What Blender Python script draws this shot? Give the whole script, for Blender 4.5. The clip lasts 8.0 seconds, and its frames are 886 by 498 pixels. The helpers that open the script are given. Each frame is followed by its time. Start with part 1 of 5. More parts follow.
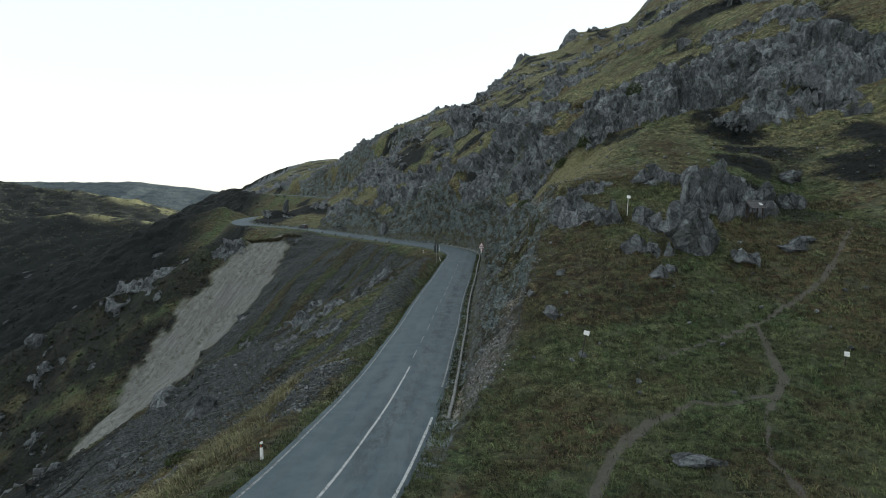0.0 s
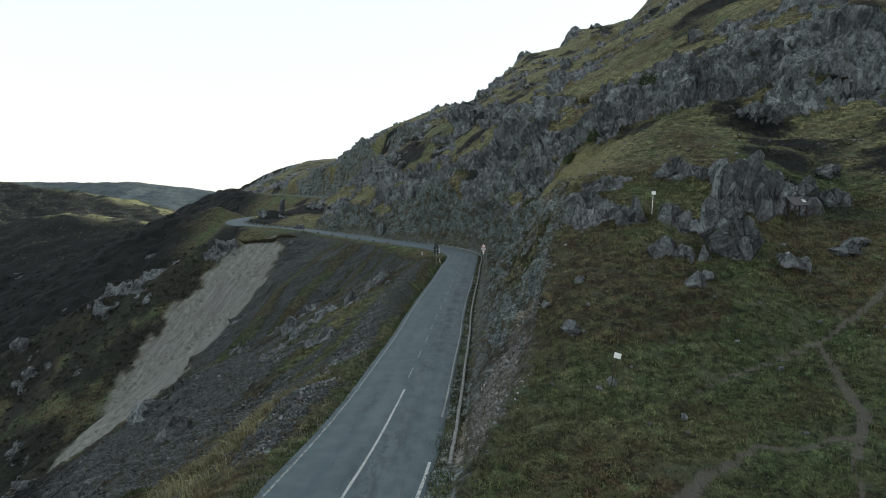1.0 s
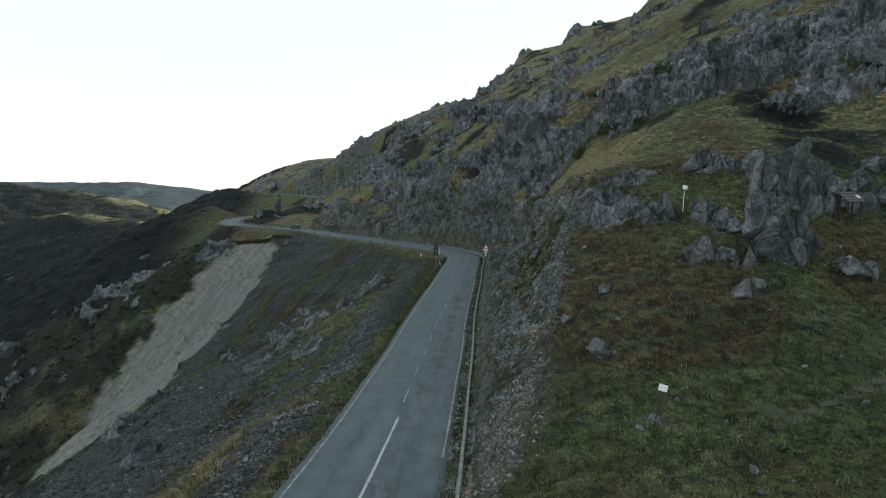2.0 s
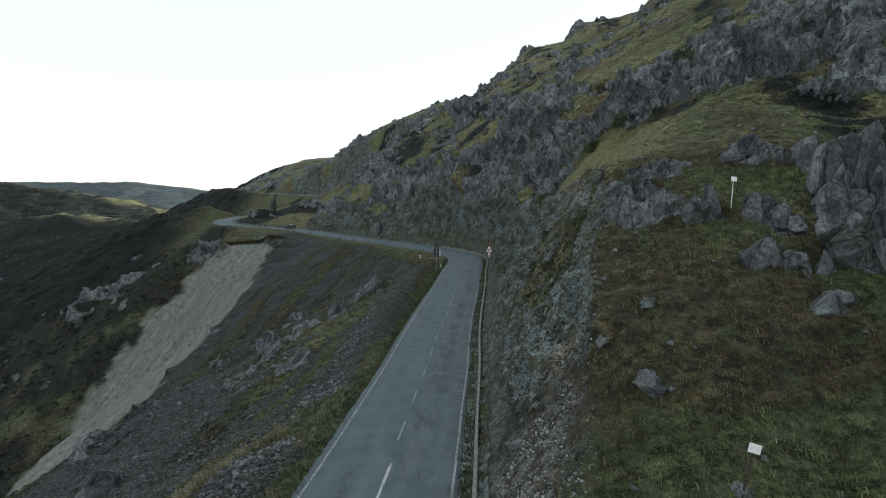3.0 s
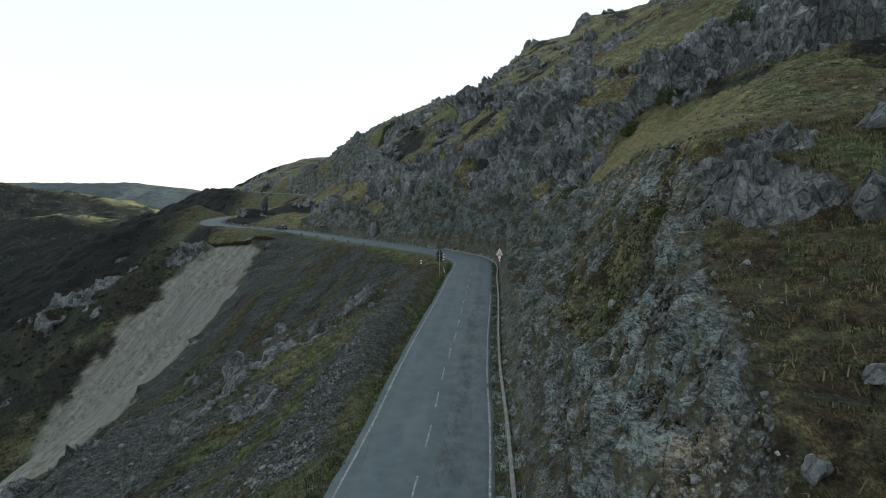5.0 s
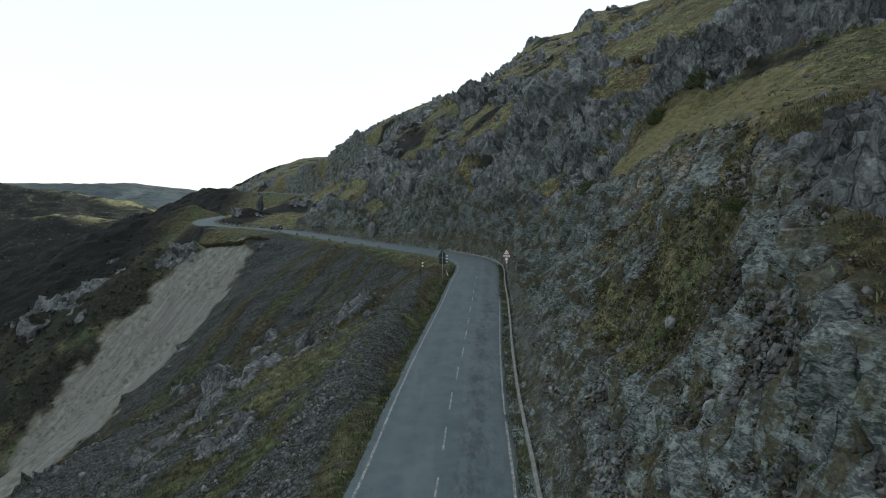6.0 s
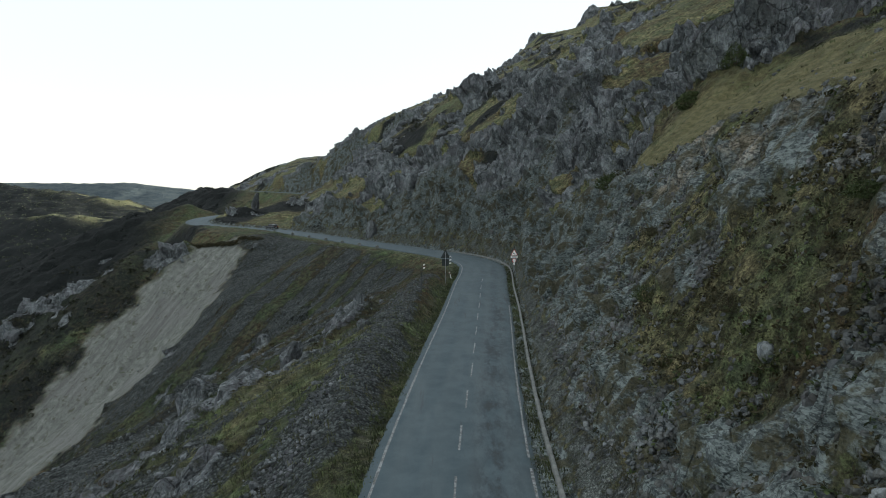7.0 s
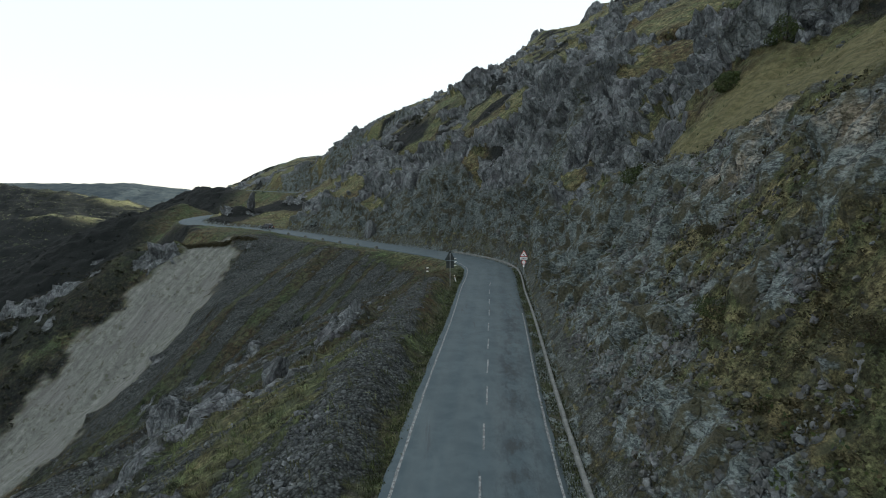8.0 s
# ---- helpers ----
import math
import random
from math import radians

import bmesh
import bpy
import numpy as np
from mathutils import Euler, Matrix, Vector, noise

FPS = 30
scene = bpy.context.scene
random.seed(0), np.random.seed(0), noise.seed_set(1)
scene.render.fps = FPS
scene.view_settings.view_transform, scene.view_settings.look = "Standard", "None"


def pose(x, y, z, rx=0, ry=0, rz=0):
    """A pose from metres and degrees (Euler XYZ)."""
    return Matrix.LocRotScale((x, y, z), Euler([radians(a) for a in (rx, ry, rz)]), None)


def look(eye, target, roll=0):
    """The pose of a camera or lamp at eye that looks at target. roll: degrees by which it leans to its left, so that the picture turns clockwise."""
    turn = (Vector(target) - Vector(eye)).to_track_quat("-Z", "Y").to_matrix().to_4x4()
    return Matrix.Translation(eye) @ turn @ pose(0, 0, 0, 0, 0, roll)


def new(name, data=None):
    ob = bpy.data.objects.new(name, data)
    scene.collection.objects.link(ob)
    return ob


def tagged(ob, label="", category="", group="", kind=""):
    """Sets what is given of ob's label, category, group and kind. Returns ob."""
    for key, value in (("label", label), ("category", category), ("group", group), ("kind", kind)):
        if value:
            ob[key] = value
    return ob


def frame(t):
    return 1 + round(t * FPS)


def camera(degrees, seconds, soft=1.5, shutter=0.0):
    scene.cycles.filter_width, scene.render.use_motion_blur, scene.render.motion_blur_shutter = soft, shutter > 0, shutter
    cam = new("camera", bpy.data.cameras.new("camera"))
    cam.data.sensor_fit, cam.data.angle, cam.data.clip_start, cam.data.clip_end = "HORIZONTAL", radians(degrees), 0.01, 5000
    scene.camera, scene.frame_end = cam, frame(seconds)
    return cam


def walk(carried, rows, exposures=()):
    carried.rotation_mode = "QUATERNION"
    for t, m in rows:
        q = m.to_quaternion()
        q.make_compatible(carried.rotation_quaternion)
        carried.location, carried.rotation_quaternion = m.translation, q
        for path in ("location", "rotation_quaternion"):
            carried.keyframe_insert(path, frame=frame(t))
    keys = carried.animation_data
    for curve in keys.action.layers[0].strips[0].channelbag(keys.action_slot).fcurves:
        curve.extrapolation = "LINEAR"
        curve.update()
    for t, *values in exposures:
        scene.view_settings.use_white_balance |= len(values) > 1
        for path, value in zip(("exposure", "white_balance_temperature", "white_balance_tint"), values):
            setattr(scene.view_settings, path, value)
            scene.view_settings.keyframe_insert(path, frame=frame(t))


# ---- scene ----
cam = camera(77.2, 8.0, soft=1.0)
METRES, EYE, TILT, LEAN, TURN = 50.0, 13.3, -6.0, 0.0, 0.0
ROWS = [
    (0.0, 0.0, 0.0, 0.0, -0.0, 0.0, -0.0),
    (0.5, -0.0003, 0.062, 0.0023, 0.0, 0.01, 0.01),
    (1.0, -0.0, 0.1229, 0.0048, 0.01, 0.02, 0.02),
    (1.5, 0.0001, 0.1804, 0.0065, 0.02, 0.03, 0.01),
    (3.0, -0.0043, 0.3684, 0.0127, -0.01, 0.04, 0.03),
    (3.5, -0.0067, 0.433, 0.0143, 0.01, 0.04, 0.01),
    (4.0, -0.0089, 0.4976, 0.0167, 0.02, 0.05, 0.01),
    (4.5, -0.0121, 0.5628, 0.0186, 0.02, 0.09, 0.04),
    (6.0, -0.0249, 0.7582, 0.0226, 0.02, 0.19, 0.04),
    (6.5, -0.0286, 0.8196, 0.0226, 0.04, 0.2, 0.02),
    (7.0, -0.0318, 0.8804, 0.0234, 0.06, 0.21, 0.01),
    (7.5, -0.0368, 0.9395, 0.0243, 0.06, 0.23, 0.02),
    (8.0, -0.0421, 0.9983, 0.0252, 0.07, 0.25, 0.0),
]
walk(cam, [(t, pose(0, 0, EYE, TILT, LEAN, TURN) @ pose(METRES * x, METRES * y, METRES * z, 90 + pitch, roll, yaw)) for t, x, y, z, yaw, pitch, roll in ROWS])



# ---- light ----
SUN_AZ, SUN_EL = 63.0, 7.0
world = bpy.data.worlds.new("sky")
scene.world = world
world.use_nodes = True
wn = world.node_tree
sky = wn.nodes.new("ShaderNodeTexSky")
sky.sky_type, sky.sun_disc = "NISHITA", False
sky.sun_elevation, sky.sun_rotation = radians(SUN_EL), radians(SUN_AZ)
sky.altitude, sky.air_density, sky.dust_density, sky.ozone_density = 900, 1.0, 0.7, 1.0
haze = wn.nodes.new("ShaderNodeMix")
haze.data_type = "RGBA"
haze.inputs[0].default_value = 0.65
haze.inputs[7].default_value = (5.85, 5.75, 5.55, 1.0)
wn.links.new(sky.outputs[0], haze.inputs[6])
wn.links.new(haze.outputs[2], wn.nodes["Background"].inputs[0])
wn.nodes["Background"].inputs[1].default_value = 0.12
sun = new("sun", bpy.data.lights.new("sun", "SUN"))
sun.data.energy, sun.data.angle, sun.data.color = 5.0, radians(0.5), (1.0, 0.92, 0.78)
_az, _el = radians(SUN_AZ), radians(SUN_EL)
sun.matrix_world = look((0, 0, 300), (-math.sin(_az) * math.cos(_el), -math.cos(_az) * math.cos(_el), 300 - math.sin(_el)))
scene.view_settings.exposure = 0.98
scene.view_settings.use_white_balance = True
scene.view_settings.white_balance_temperature, scene.view_settings.white_balance_tint = 6100, 6

# ---- noise ----
def hash3(ix, iy, iz, seed):
    h = (ix.astype(np.int64) * 374761393 + iy.astype(np.int64) * 668265263 + iz.astype(np.int64) * 2147483647 + seed * 974711) & 0xFFFFFFFF
    h = ((h ^ (h >> 13)) * 1274126177) & 0xFFFFFFFF
    h = ((h ^ (h >> 16)) * 2246822519) & 0xFFFFFFFF
    return ((h ^ (h >> 15)) & 0xFFFFFF) / float(0xFFFFFF)


def vnoise(x, y, z=None, seed=0):
    """Smooth value noise in -1..1."""
    fx, fy = np.floor(x), np.floor(y)
    u, v = x - fx, y - fy
    u, v = u * u * u * (u * (u * 6 - 15) + 10), v * v * v * (v * (v * 6 - 15) + 10)
    if z is None:
        zero = np.zeros_like(fx)
        a = hash3(fx, fy, zero, seed) * (1 - u) + hash3(fx + 1, fy, zero, seed) * u
        b = hash3(fx, fy + 1, zero, seed) * (1 - u) + hash3(fx + 1, fy + 1, zero, seed) * u
        return (a * (1 - v) + b * v) * 2 - 1
    fz = np.floor(z)
    w = z - fz
    w = w * w * w * (w * (w * 6 - 15) + 10)
    out = 0
    for dz, kw in ((0, 1 - w), (1, w)):
        a = hash3(fx, fy, fz + dz, seed) * (1 - u) + hash3(fx + 1, fy, fz + dz, seed) * u
        b = hash3(fx, fy + 1, fz + dz, seed) * (1 - u) + hash3(fx + 1, fy + 1, fz + dz, seed) * u
        out = out + kw * (a * (1 - v) + b * v)
    return out * 2 - 1


def fbm(x, y, z=None, octaves=4, seed=0, gain=0.5):
    total, amp, norm = 0, 1.0, 0
    for o in range(octaves):
        total = total + amp * vnoise(x * 2 ** o + 17.3 * o, y * 2 ** o - 9.1 * o, None if z is None else z * 2 ** o, seed + o)
        norm += amp
        amp *= gain
    return total / norm


def cells(x, y, z, seed=0):
    """Nearest and second distances to scattered sites, with the nearest site's random number and offset."""
    fx, fy, fz = np.floor(x), np.floor(y), np.floor(z)
    f1, f2 = np.full(x.shape, 9.0), np.full(x.shape, 9.0)
    rid = np.zeros(x.shape)
    ox, oy, oz = np.zeros(x.shape), np.zeros(x.shape), np.zeros(x.shape)
    for i in (-1, 0, 1):
        for j in (-1, 0, 1):
            for k in (-1, 0, 1):
                cx, cy, cz = fx + i, fy + j, fz + k
                ax = cx + hash3(cx, cy, cz, seed) - x
                ay = cy + hash3(cx, cy, cz, seed + 1) - y
                az = cz + hash3(cx, cy, cz, seed + 2) - z
                d = np.sqrt(ax * ax + ay * ay + az * az)
                near = d < f1
                f2 = np.where(near, f1, np.minimum(f2, d))
                rid = np.where(near, hash3(cx, cy, cz, seed + 3), rid)
                ox, oy, oz = np.where(near, ax, ox), np.where(near, ay, oy), np.where(near, az, oz)
                f1 = np.where(near, d, f1)
    return f1, f2, rid, ox, oy, oz


def smooth(a, b, v):
    k = np.clip((v - a) / (b - a), 0, 1)
    return k * k * (3 - 2 * k)


# ---- plan of the road ----
ROAD = [(-13, 2, 1.3), (-8.6, 10, 1.1), (-5.6, 20, 0.75), (-3.9, 30, 0.25), (-3.0, 40, -0.55), (-2.25, 50, -1.05), (-1.45, 60, -1.35),
        (-0.8, 70, -1.55), (0.05, 80, -1.6), (1.05, 90, -1.6), (2.0, 100, -1.6), (3.0, 112, -1.6), (4.2, 124, -1.6), (4.3, 132, -1.6),
        (2.5, 139.5, -1.6), (-1, 146.5, -1.6), (-6, 153.5, -1.6), (-12, 161.5, -1.6), (-19.5, 171, -1.6), (-27, 180, -1.5)]
ROAD += [(-38, 193, -1.3), (-48.5, 203, -1.0), (-60, 210, -0.7), (-71, 215, -0.4), (-80, 222, 0.1), (-84, 232, 0.8), (-82, 243, 1.6), (-75, 252, 2.4), (-66, 259, 3.2), (-56, 266, 3.9), (-48, 274, 4.6), (-37, 285, 5.3), (-33, 300, 6.2), (-45, 320, 7.5), (-80, 348, 9.5), (-130, 385, 11.5), (-165, 425, 12)]
HALF = 3.16
GROUND_EDGE = 3.55


def spline(points, step):
    pts = np.array([points[0], *points, points[-1]], float)
    out = []
    for i in range(1, len(pts) - 2):
        p0, p1, p2, p3 = pts[i - 1:i + 3]
        n = max(2, int(np.linalg.norm(p2 - p1) / step))
        t = np.linspace(0, 1, n, endpoint=False)[:, None]
        out.append(0.5 * (2 * p1 + (p2 - p0) * t + (2 * p0 - 5 * p1 + 4 * p2 - p3) * t * t + (3 * p1 - p0 - 3 * p2 + p3) * t ** 3))
    return np.vstack([*out, pts[-1:]])


AXIS = spline(ROAD, 0.7)
TANGENT = np.gradient(AXIS[:, :2], axis=0)
TANGENT /= np.linalg.norm(TANGENT, axis=1)[:, None]
NORMAL = np.stack([TANGENT[:, 1], -TANGENT[:, 0]], 1)
ALONG = np.concatenate([[0], np.cumsum(np.linalg.norm(np.diff(AXIS[:, :2], axis=0), axis=1))])


def to_road(x, y):
    """Signed offset to the right of the road's axis, the road's height there and the length along it."""
    off, hz, al = np.empty(x.shape), np.empty(x.shape), np.empty(x.shape)
    for a in range(0, len(x), 20000):
        px, py = x[a:a + 20000, None], y[a:a + 20000, None]
        d = (px - AXIS[None, :, 0]) ** 2 + (py - AXIS[None, :, 1]) ** 2
        i = d.argmin(1)
        dx, dy = px[:, 0] - AXIS[i, 0], py[:, 0] - AXIS[i, 1]
        side = np.sign(dx * NORMAL[i, 0] + dy * NORMAL[i, 1])
        off[a:a + 20000], hz[a:a + 20000], al[a:a + 20000] = side * np.sqrt(d[np.arange(len(i)), i]), AXIS[i, 2], ALONG[i]
    return off, hz, al


# ---- the hill, as natural cross-sections from west to east ----
SECTIONS = []


def section(y, *pairs):
    SECTIONS.append((y, np.array([p[0] for p in pairs], float), np.array([p[1] for p in pairs], float)))


section(-60, (-10, 2), (40, 2), (90, 12), (200, 60), (400, 150), (900, 230))
section(5, (-6, 1), (10, 0.4), (30, 2), (60, 7), (100, 20), (200, 66), (400, 165), (900, 250))
section(25, (2, 0.4), (12, 1.0), (19, 2.0), (27, 3.0), (45, 6), (80, 16), (160, 50), (400, 180), (900, 260))
section(35, (4, 2), (9, 2.9), (18.5, 3.8), (28, 4.8), (45, 8), (80, 18), (160, 56), (400, 185))
section(42, (5, 4.2), (8, 5.9), (17, 6.6), (28, 6.7), (45, 9.5), (80, 20), (160, 60), (400, 190))
section(50, (8, 7.5), (12, 8.7), (17, 9.9), (30, 9.8), (40, 11), (80, 23), (160, 64), (400, 195))
section(60, (8, 9.5), (13.7, 13.7), (20, 14.4), (30, 14.3), (38, 13), (50, 16), (80, 27), (160, 68))
section(68, (8, 9.5), (12.2, 13), (16, 15.4), (26, 17.6), (40, 17), (60, 20.5), (80, 30), (160, 72))
section(79, (9, 9), (15.2, 13.7), (17.2, 14.8), (22.6, 19.0), (29, 21.8), (34, 20.9), (40.5, 20.8), (58, 24.5), (80, 35), (160, 78))
section(87.5, (9, 7.8), (14, 11.2), (18.8, 15.8), (22.7, 18.5), (25, 20.4), (29, 23.2), (34.7, 25.2), (45.8, 28.6), (61, 30.2), (80, 38), (160, 83))
section(92, (9, 7.2), (14, 11.0), (18.8, 16.4), (22.3, 20.0), (24.6, 23.0), (27.1, 25.4), (31, 27.2), (37.7, 28.4), (45.8, 30.4), (61, 32.2), (80, 40), (160, 85))
section(100, (9, 6), (14.4, 11.2), (16, 12.4), (25.6, 24), (31, 29.6), (39, 33.6), (50, 36), (62, 38), (90, 51), (160, 90))
section(112, (8, 3), (14, 8.4), (20, 14.8), (27, 21.8), (33, 28.4), (42, 36), (52, 38), (80, 52), (160, 97))
section(120, (7, 2.5), (12, 6), (20, 15), (23.4, 19.4), (28.4, 24.4), (33, 27.8), (39, 34), (50, 39), (80, 56), (160, 101))
section(130, (6, 2), (12, 9), (18, 14.5), (24, 21.2), (30, 26.2), (35, 30.2), (45, 37.4), (80, 58), (160, 106))
section(137, (5, 2), (13.8, 15), (18, 20.6), (21, 26), (24, 28.2), (30, 30.5), (35, 32.6), (45, 39), (80, 60), (160, 109))
section(143, (5, 2), (14.8, 15), (19, 24.0), (21, 28), (24, 30.6), (30, 33.4), (43.6, 40.5), (80, 62), (160, 112))
section(176, (-20, 1), (-6, 14), (2.6, 22.5), (20, 37), (45, 53), (87, 76), (160, 120), (400, 215))
section(222, (-48, 1), (-36, 10), (-18.5, 25.0), (10, 43.5), (36, 56), (50, 61.5), (87, 79), (160, 120), (400, 215))
section(300, (-92, 4), (-70, 14), (-30, 37), (20, 61), (41, 74), (60, 77), (81, 85), (94, 86), (106, 94), (180, 132), (400, 212))
section(405, (-160, 6), (-144, 9), (-115, 17), (-95, 26), (-75, 33), (-55, 45.5), (-34, 57), (-2, 68), (19, 70), (35, 83.5), (55, 103), (80, 108), (90, 120), (108, 121), (124, 124), (141, 142), (180, 168), (400, 244))
section(720, (-324, 4), (-296, 11), (-259, 16), (-245, 24), (-208, 40), (-172, 48), (-134, 50), (-72, 44), (54, 36), (180, 30), (400, 20))
section(900, (-420, -40), (-315, -20), (-100, -20), (180, -10), (400, 0))
section(1600, (-700, -120), (0, -100), (400, -60), (900, -20))


def hillside(x, y):
    ys = np.array([s[0] for s in SECTIONS])
    zs = np.stack([np.interp(x, s[1], s[2]) + np.maximum(x - s[1][-1], 0) * 0.3 * (s[1][-1] < 300) for s in SECTIONS])
    k = np.clip(np.searchsorted(ys, y) - 1, 0, len(ys) - 2)
    col = np.arange(len(x))
    slope = np.zeros_like(zs)
    slope[1:-1] = (zs[2:] - zs[:-2]) / (ys[2:] - ys[:-2])[:, None]
    h = ys[k + 1] - ys[k]
    t = np.clip((y - ys[k]) / h, 0, 1)
    a, b, ma, mb = zs[k, col], zs[k + 1, col], slope[k, col] * h, slope[k + 1, col] * h
    return (2 * t ** 3 - 3 * t ** 2 + 1) * a + (t ** 3 - 2 * t ** 2 + t) * ma + (-2 * t ** 3 + 3 * t ** 2) * b + (t ** 3 - t ** 2) * mb


# rock crags that stand out of the slope: place, half-widths, height
CRAGS = [(9.3, 203, 4.0, 6, 3.2), (55, 402, 7, 9, 3), (89, 402, 7, 9, 3.5), (36, 402, 5, 8, 3), (0, 400, 8, 9, 2.5), (22, 147, 6, 7, 2), (27, 99, 5, 5, 1.5), (44, 98, 12, 4, 2.0), (60, 89, 5, 4, 2.0), (28.5, 59.5, 3.2, 3.0, 1.0)]


def ridge(x, y, ax, ay, az, bx, by, bz, width, power=1.0):
    """A tent-shaped ridge line from a to b: its height at x, y, falling off by `power` per metre."""
    t = np.clip(((x - ax) * (bx - ax) + (y - ay) * (by - ay)) / ((bx - ax) ** 2 + (by - ay) ** 2), 0, 1)
    d = np.hypot(x - ax - t * (bx - ax), y - ay - t * (by - ay))
    return az + t * (bz - az) - power * (np.sqrt(d * d + width * width) - width)


def crest_line(x, y, pts, width, power):
    out = np.full(x.shape, -400.0)
    for p, q in zip(pts[:-1], pts[1:]):
        out = np.maximum(out, ridge(x, y, *p, *q, width, power))
    return out


def terrain(x, y):
    """The ground's height, and what covers it."""
    off, hz, al = to_road(x, y)
    d = np.abs(off) - GROUND_EDGE
    big = fbm(x / 24, y / 24, octaves=4, seed=3)
    mid = fbm(x / 6, y / 6, octaves=4, seed=11)
    # uphill
    field = smooth(66, 48, y) * smooth(60, 40, x)
    shoulder = smooth(54, 62, y) * smooth(108, 98, y) * smooth(36, 27, x)
    up = hillside(x, y) + (big * 1.6 + mid * 0.5) * smooth(0, 18, d) * (1 - 0.65 * field) * (1 - 0.7 * shoulder) - 0.6 * field * smooth(12, 22, x) + fbm(x / 90, y / 90, octaves=3, seed=5) * 2.5 * smooth(60, 200, d)
    for cx, cy, rx, ry, h in CRAGS:
        up = up + h * np.exp(-(((x - cx) / rx) ** 2 + ((y - cy) / ry) ** 2) ** 2)
    ditch = np.clip(d - 0.8, 0, None)
    steep = 1.15 - 0.3 * smooth(41, 35, y) + 1.2 * smooth(112, 128, al) * (1 - smooth(150, 178, al))
    rake = 1.86 - 0.34 * np.exp(-((y - 81) / 9) ** 2) + 0.3 * smooth(105, 120, y)
    cut = hz - 0.15 + np.where(ditch < 4.2, steep * ditch, steep * 4.2 + rake * (ditch - 4.2)) + (mid * 0.9 + big * 0.7) * smooth(0.5, 6, ditch)
    cutting = smooth(-0.6, 0.6, up - cut)
    right = np.minimum(up, cut)
    right = np.where(d < 0.8, hz - 0.07, right)
    right = np.maximum(right, hz - 0.15 - 0.2 * d)
    # downhill
    scarp = smooth(188, 206, al) * (1 - smooth(232, 256, al))
    berm = smooth(58, 82, al) * (1 - smooth(112, 138, al))
    shelf = 0.8 + 14 * scarp + 6 * smooth(150, 176, al) * (1 - smooth(186, 206, al)) + 3.4 * berm + 1.0 * smooth(60, 30, al)
    e = np.clip(d - shelf, 0, None)
    left = hz - 0.12 - 0.03 * np.clip(d, 0, shelf) - (0.52 + 0.26 * scarp + 0.55 * smooth(232, 248, al) * smooth(330, 300, al)) * e - 0.10 * np.clip(e - 30, 0, 60) - 0.33 * np.clip(e - 18, 0, 13) * smooth(140, 165, al) * (1 - smooth(195, 212, al)) + 1.3 * berm * smooth(0.6, 2.5, d) + 1.0 * smooth(200, 210, al) * (1 - smooth(246, 260, al)) * smooth(1.0, 4.0, d) * smooth(2.0, -2.0, d - shelf)
    left = left + 1.3 * np.exp(-((x + 10.6) / 2.6) ** 2 - ((y - 42) / 6) ** 2)
    gully = fbm((0.82 * x - 0.57 * y) / 8, (0.57 * x + 0.82 * y) / 60, octaves=3, seed=21)
    left = left + (gully * 1.5 + mid * 0.7 + big * 1.6) * smooth(0.5, 14, e)
    left = np.maximum(left, ridge(x, y, -66, 181, -2.0, -104, 181, -17.5, 1.3, 1.0) + mid * 1.6)
    left = np.maximum(left, ridge(x, y, -104, 181, -17.5, -132, 180, -34, 1.5, 0.8) + mid * 1.4)
    left = np.maximum(left, ridge(x, y, -132, 180, -34, -190, 178, -64, 2.5, 0.7) + mid * 1.4)
    left = np.maximum(left, ridge(x, y, -48, 184, -1.3, -78, 184, -5.0, 5.0, 0.9) + mid * 0.4)
    lower = crest_line(x, y, ((-118, 296, 4), (-143, 290, -3.5), (-171, 288, -16), (-199, 286, -26), (-240, 284, -34), (-330, 270, -60)), 6, 0.62)
    left = np.maximum(left, lower + mid * 1.5 + big * 2.0)
    valley = -150 + 14 * fbm(x / 160, y / 160, octaves=4, seed=31)
    left = np.maximum(left, valley)
    # far hills
    far = fbm(x / 150, y / 150, octaves=4, seed=41)
    hills = crest_line(x, y, ((-430, 960, -66), (-503, 1000, -44), (-635, 1000, -31), (-700, 1000, -31), (-798, 1000, -45), (-1100, 980, -60)), 14, 0.42)
    hills = np.maximum(hills, crest_line(x, y, ((-640, 1380, -80), (-690, 1400, -50), (-750, 1400, -22), (-807, 1400, -3), (-910, 1400, 12), (-1118, 1400, 42), (-1500, 1400, 60)), 20, 0.34))
    for k in range(7):
        hills = np.maximum(hills, ridge(x, y, -700 - 75 * k, 1395, -46 + 16 * k - 0.8 * k * k, -660 - 80 * k, 1180, -96, 12, 0.6))
        hills = np.maximum(hills, ridge(x, y, -470 - 70 * k, 1000, -52 + 7 * min(k, 3), -440 - 60 * k, 840, -110, 10, 0.6))
    hills = np.maximum(hills, ridge(x, y, 1200, 4300, -60, -4200, 4300, -20, 300, 0.09))
    hills = hills + (far * 9 + 6 * np.abs(fbm(x / 60, y / 60, octaves=4, seed=48)) + 2.5 * fbm(x / 22, y / 22, octaves=3, seed=47)) * smooth(500, 900, np.hypot(x, y)) - 5
    left = np.maximum(left, hills)
    knoll = ridge(x, y, -70.5, 236, 5.0, -75, 242, 4.6, 2.5, 0.75) + mid * 0.5
    right = np.where((np.hypot(x + 74, y - 240) < 18) & (d > 1.0), np.maximum(right, knoll), right)
    beyond = smooth(640, 720, y)
    side = smooth(-0.5, 0.5, off) * (1 - beyond) + smooth(-40, 40, x + 312 + 0.2 * (y - 680)) * beyond
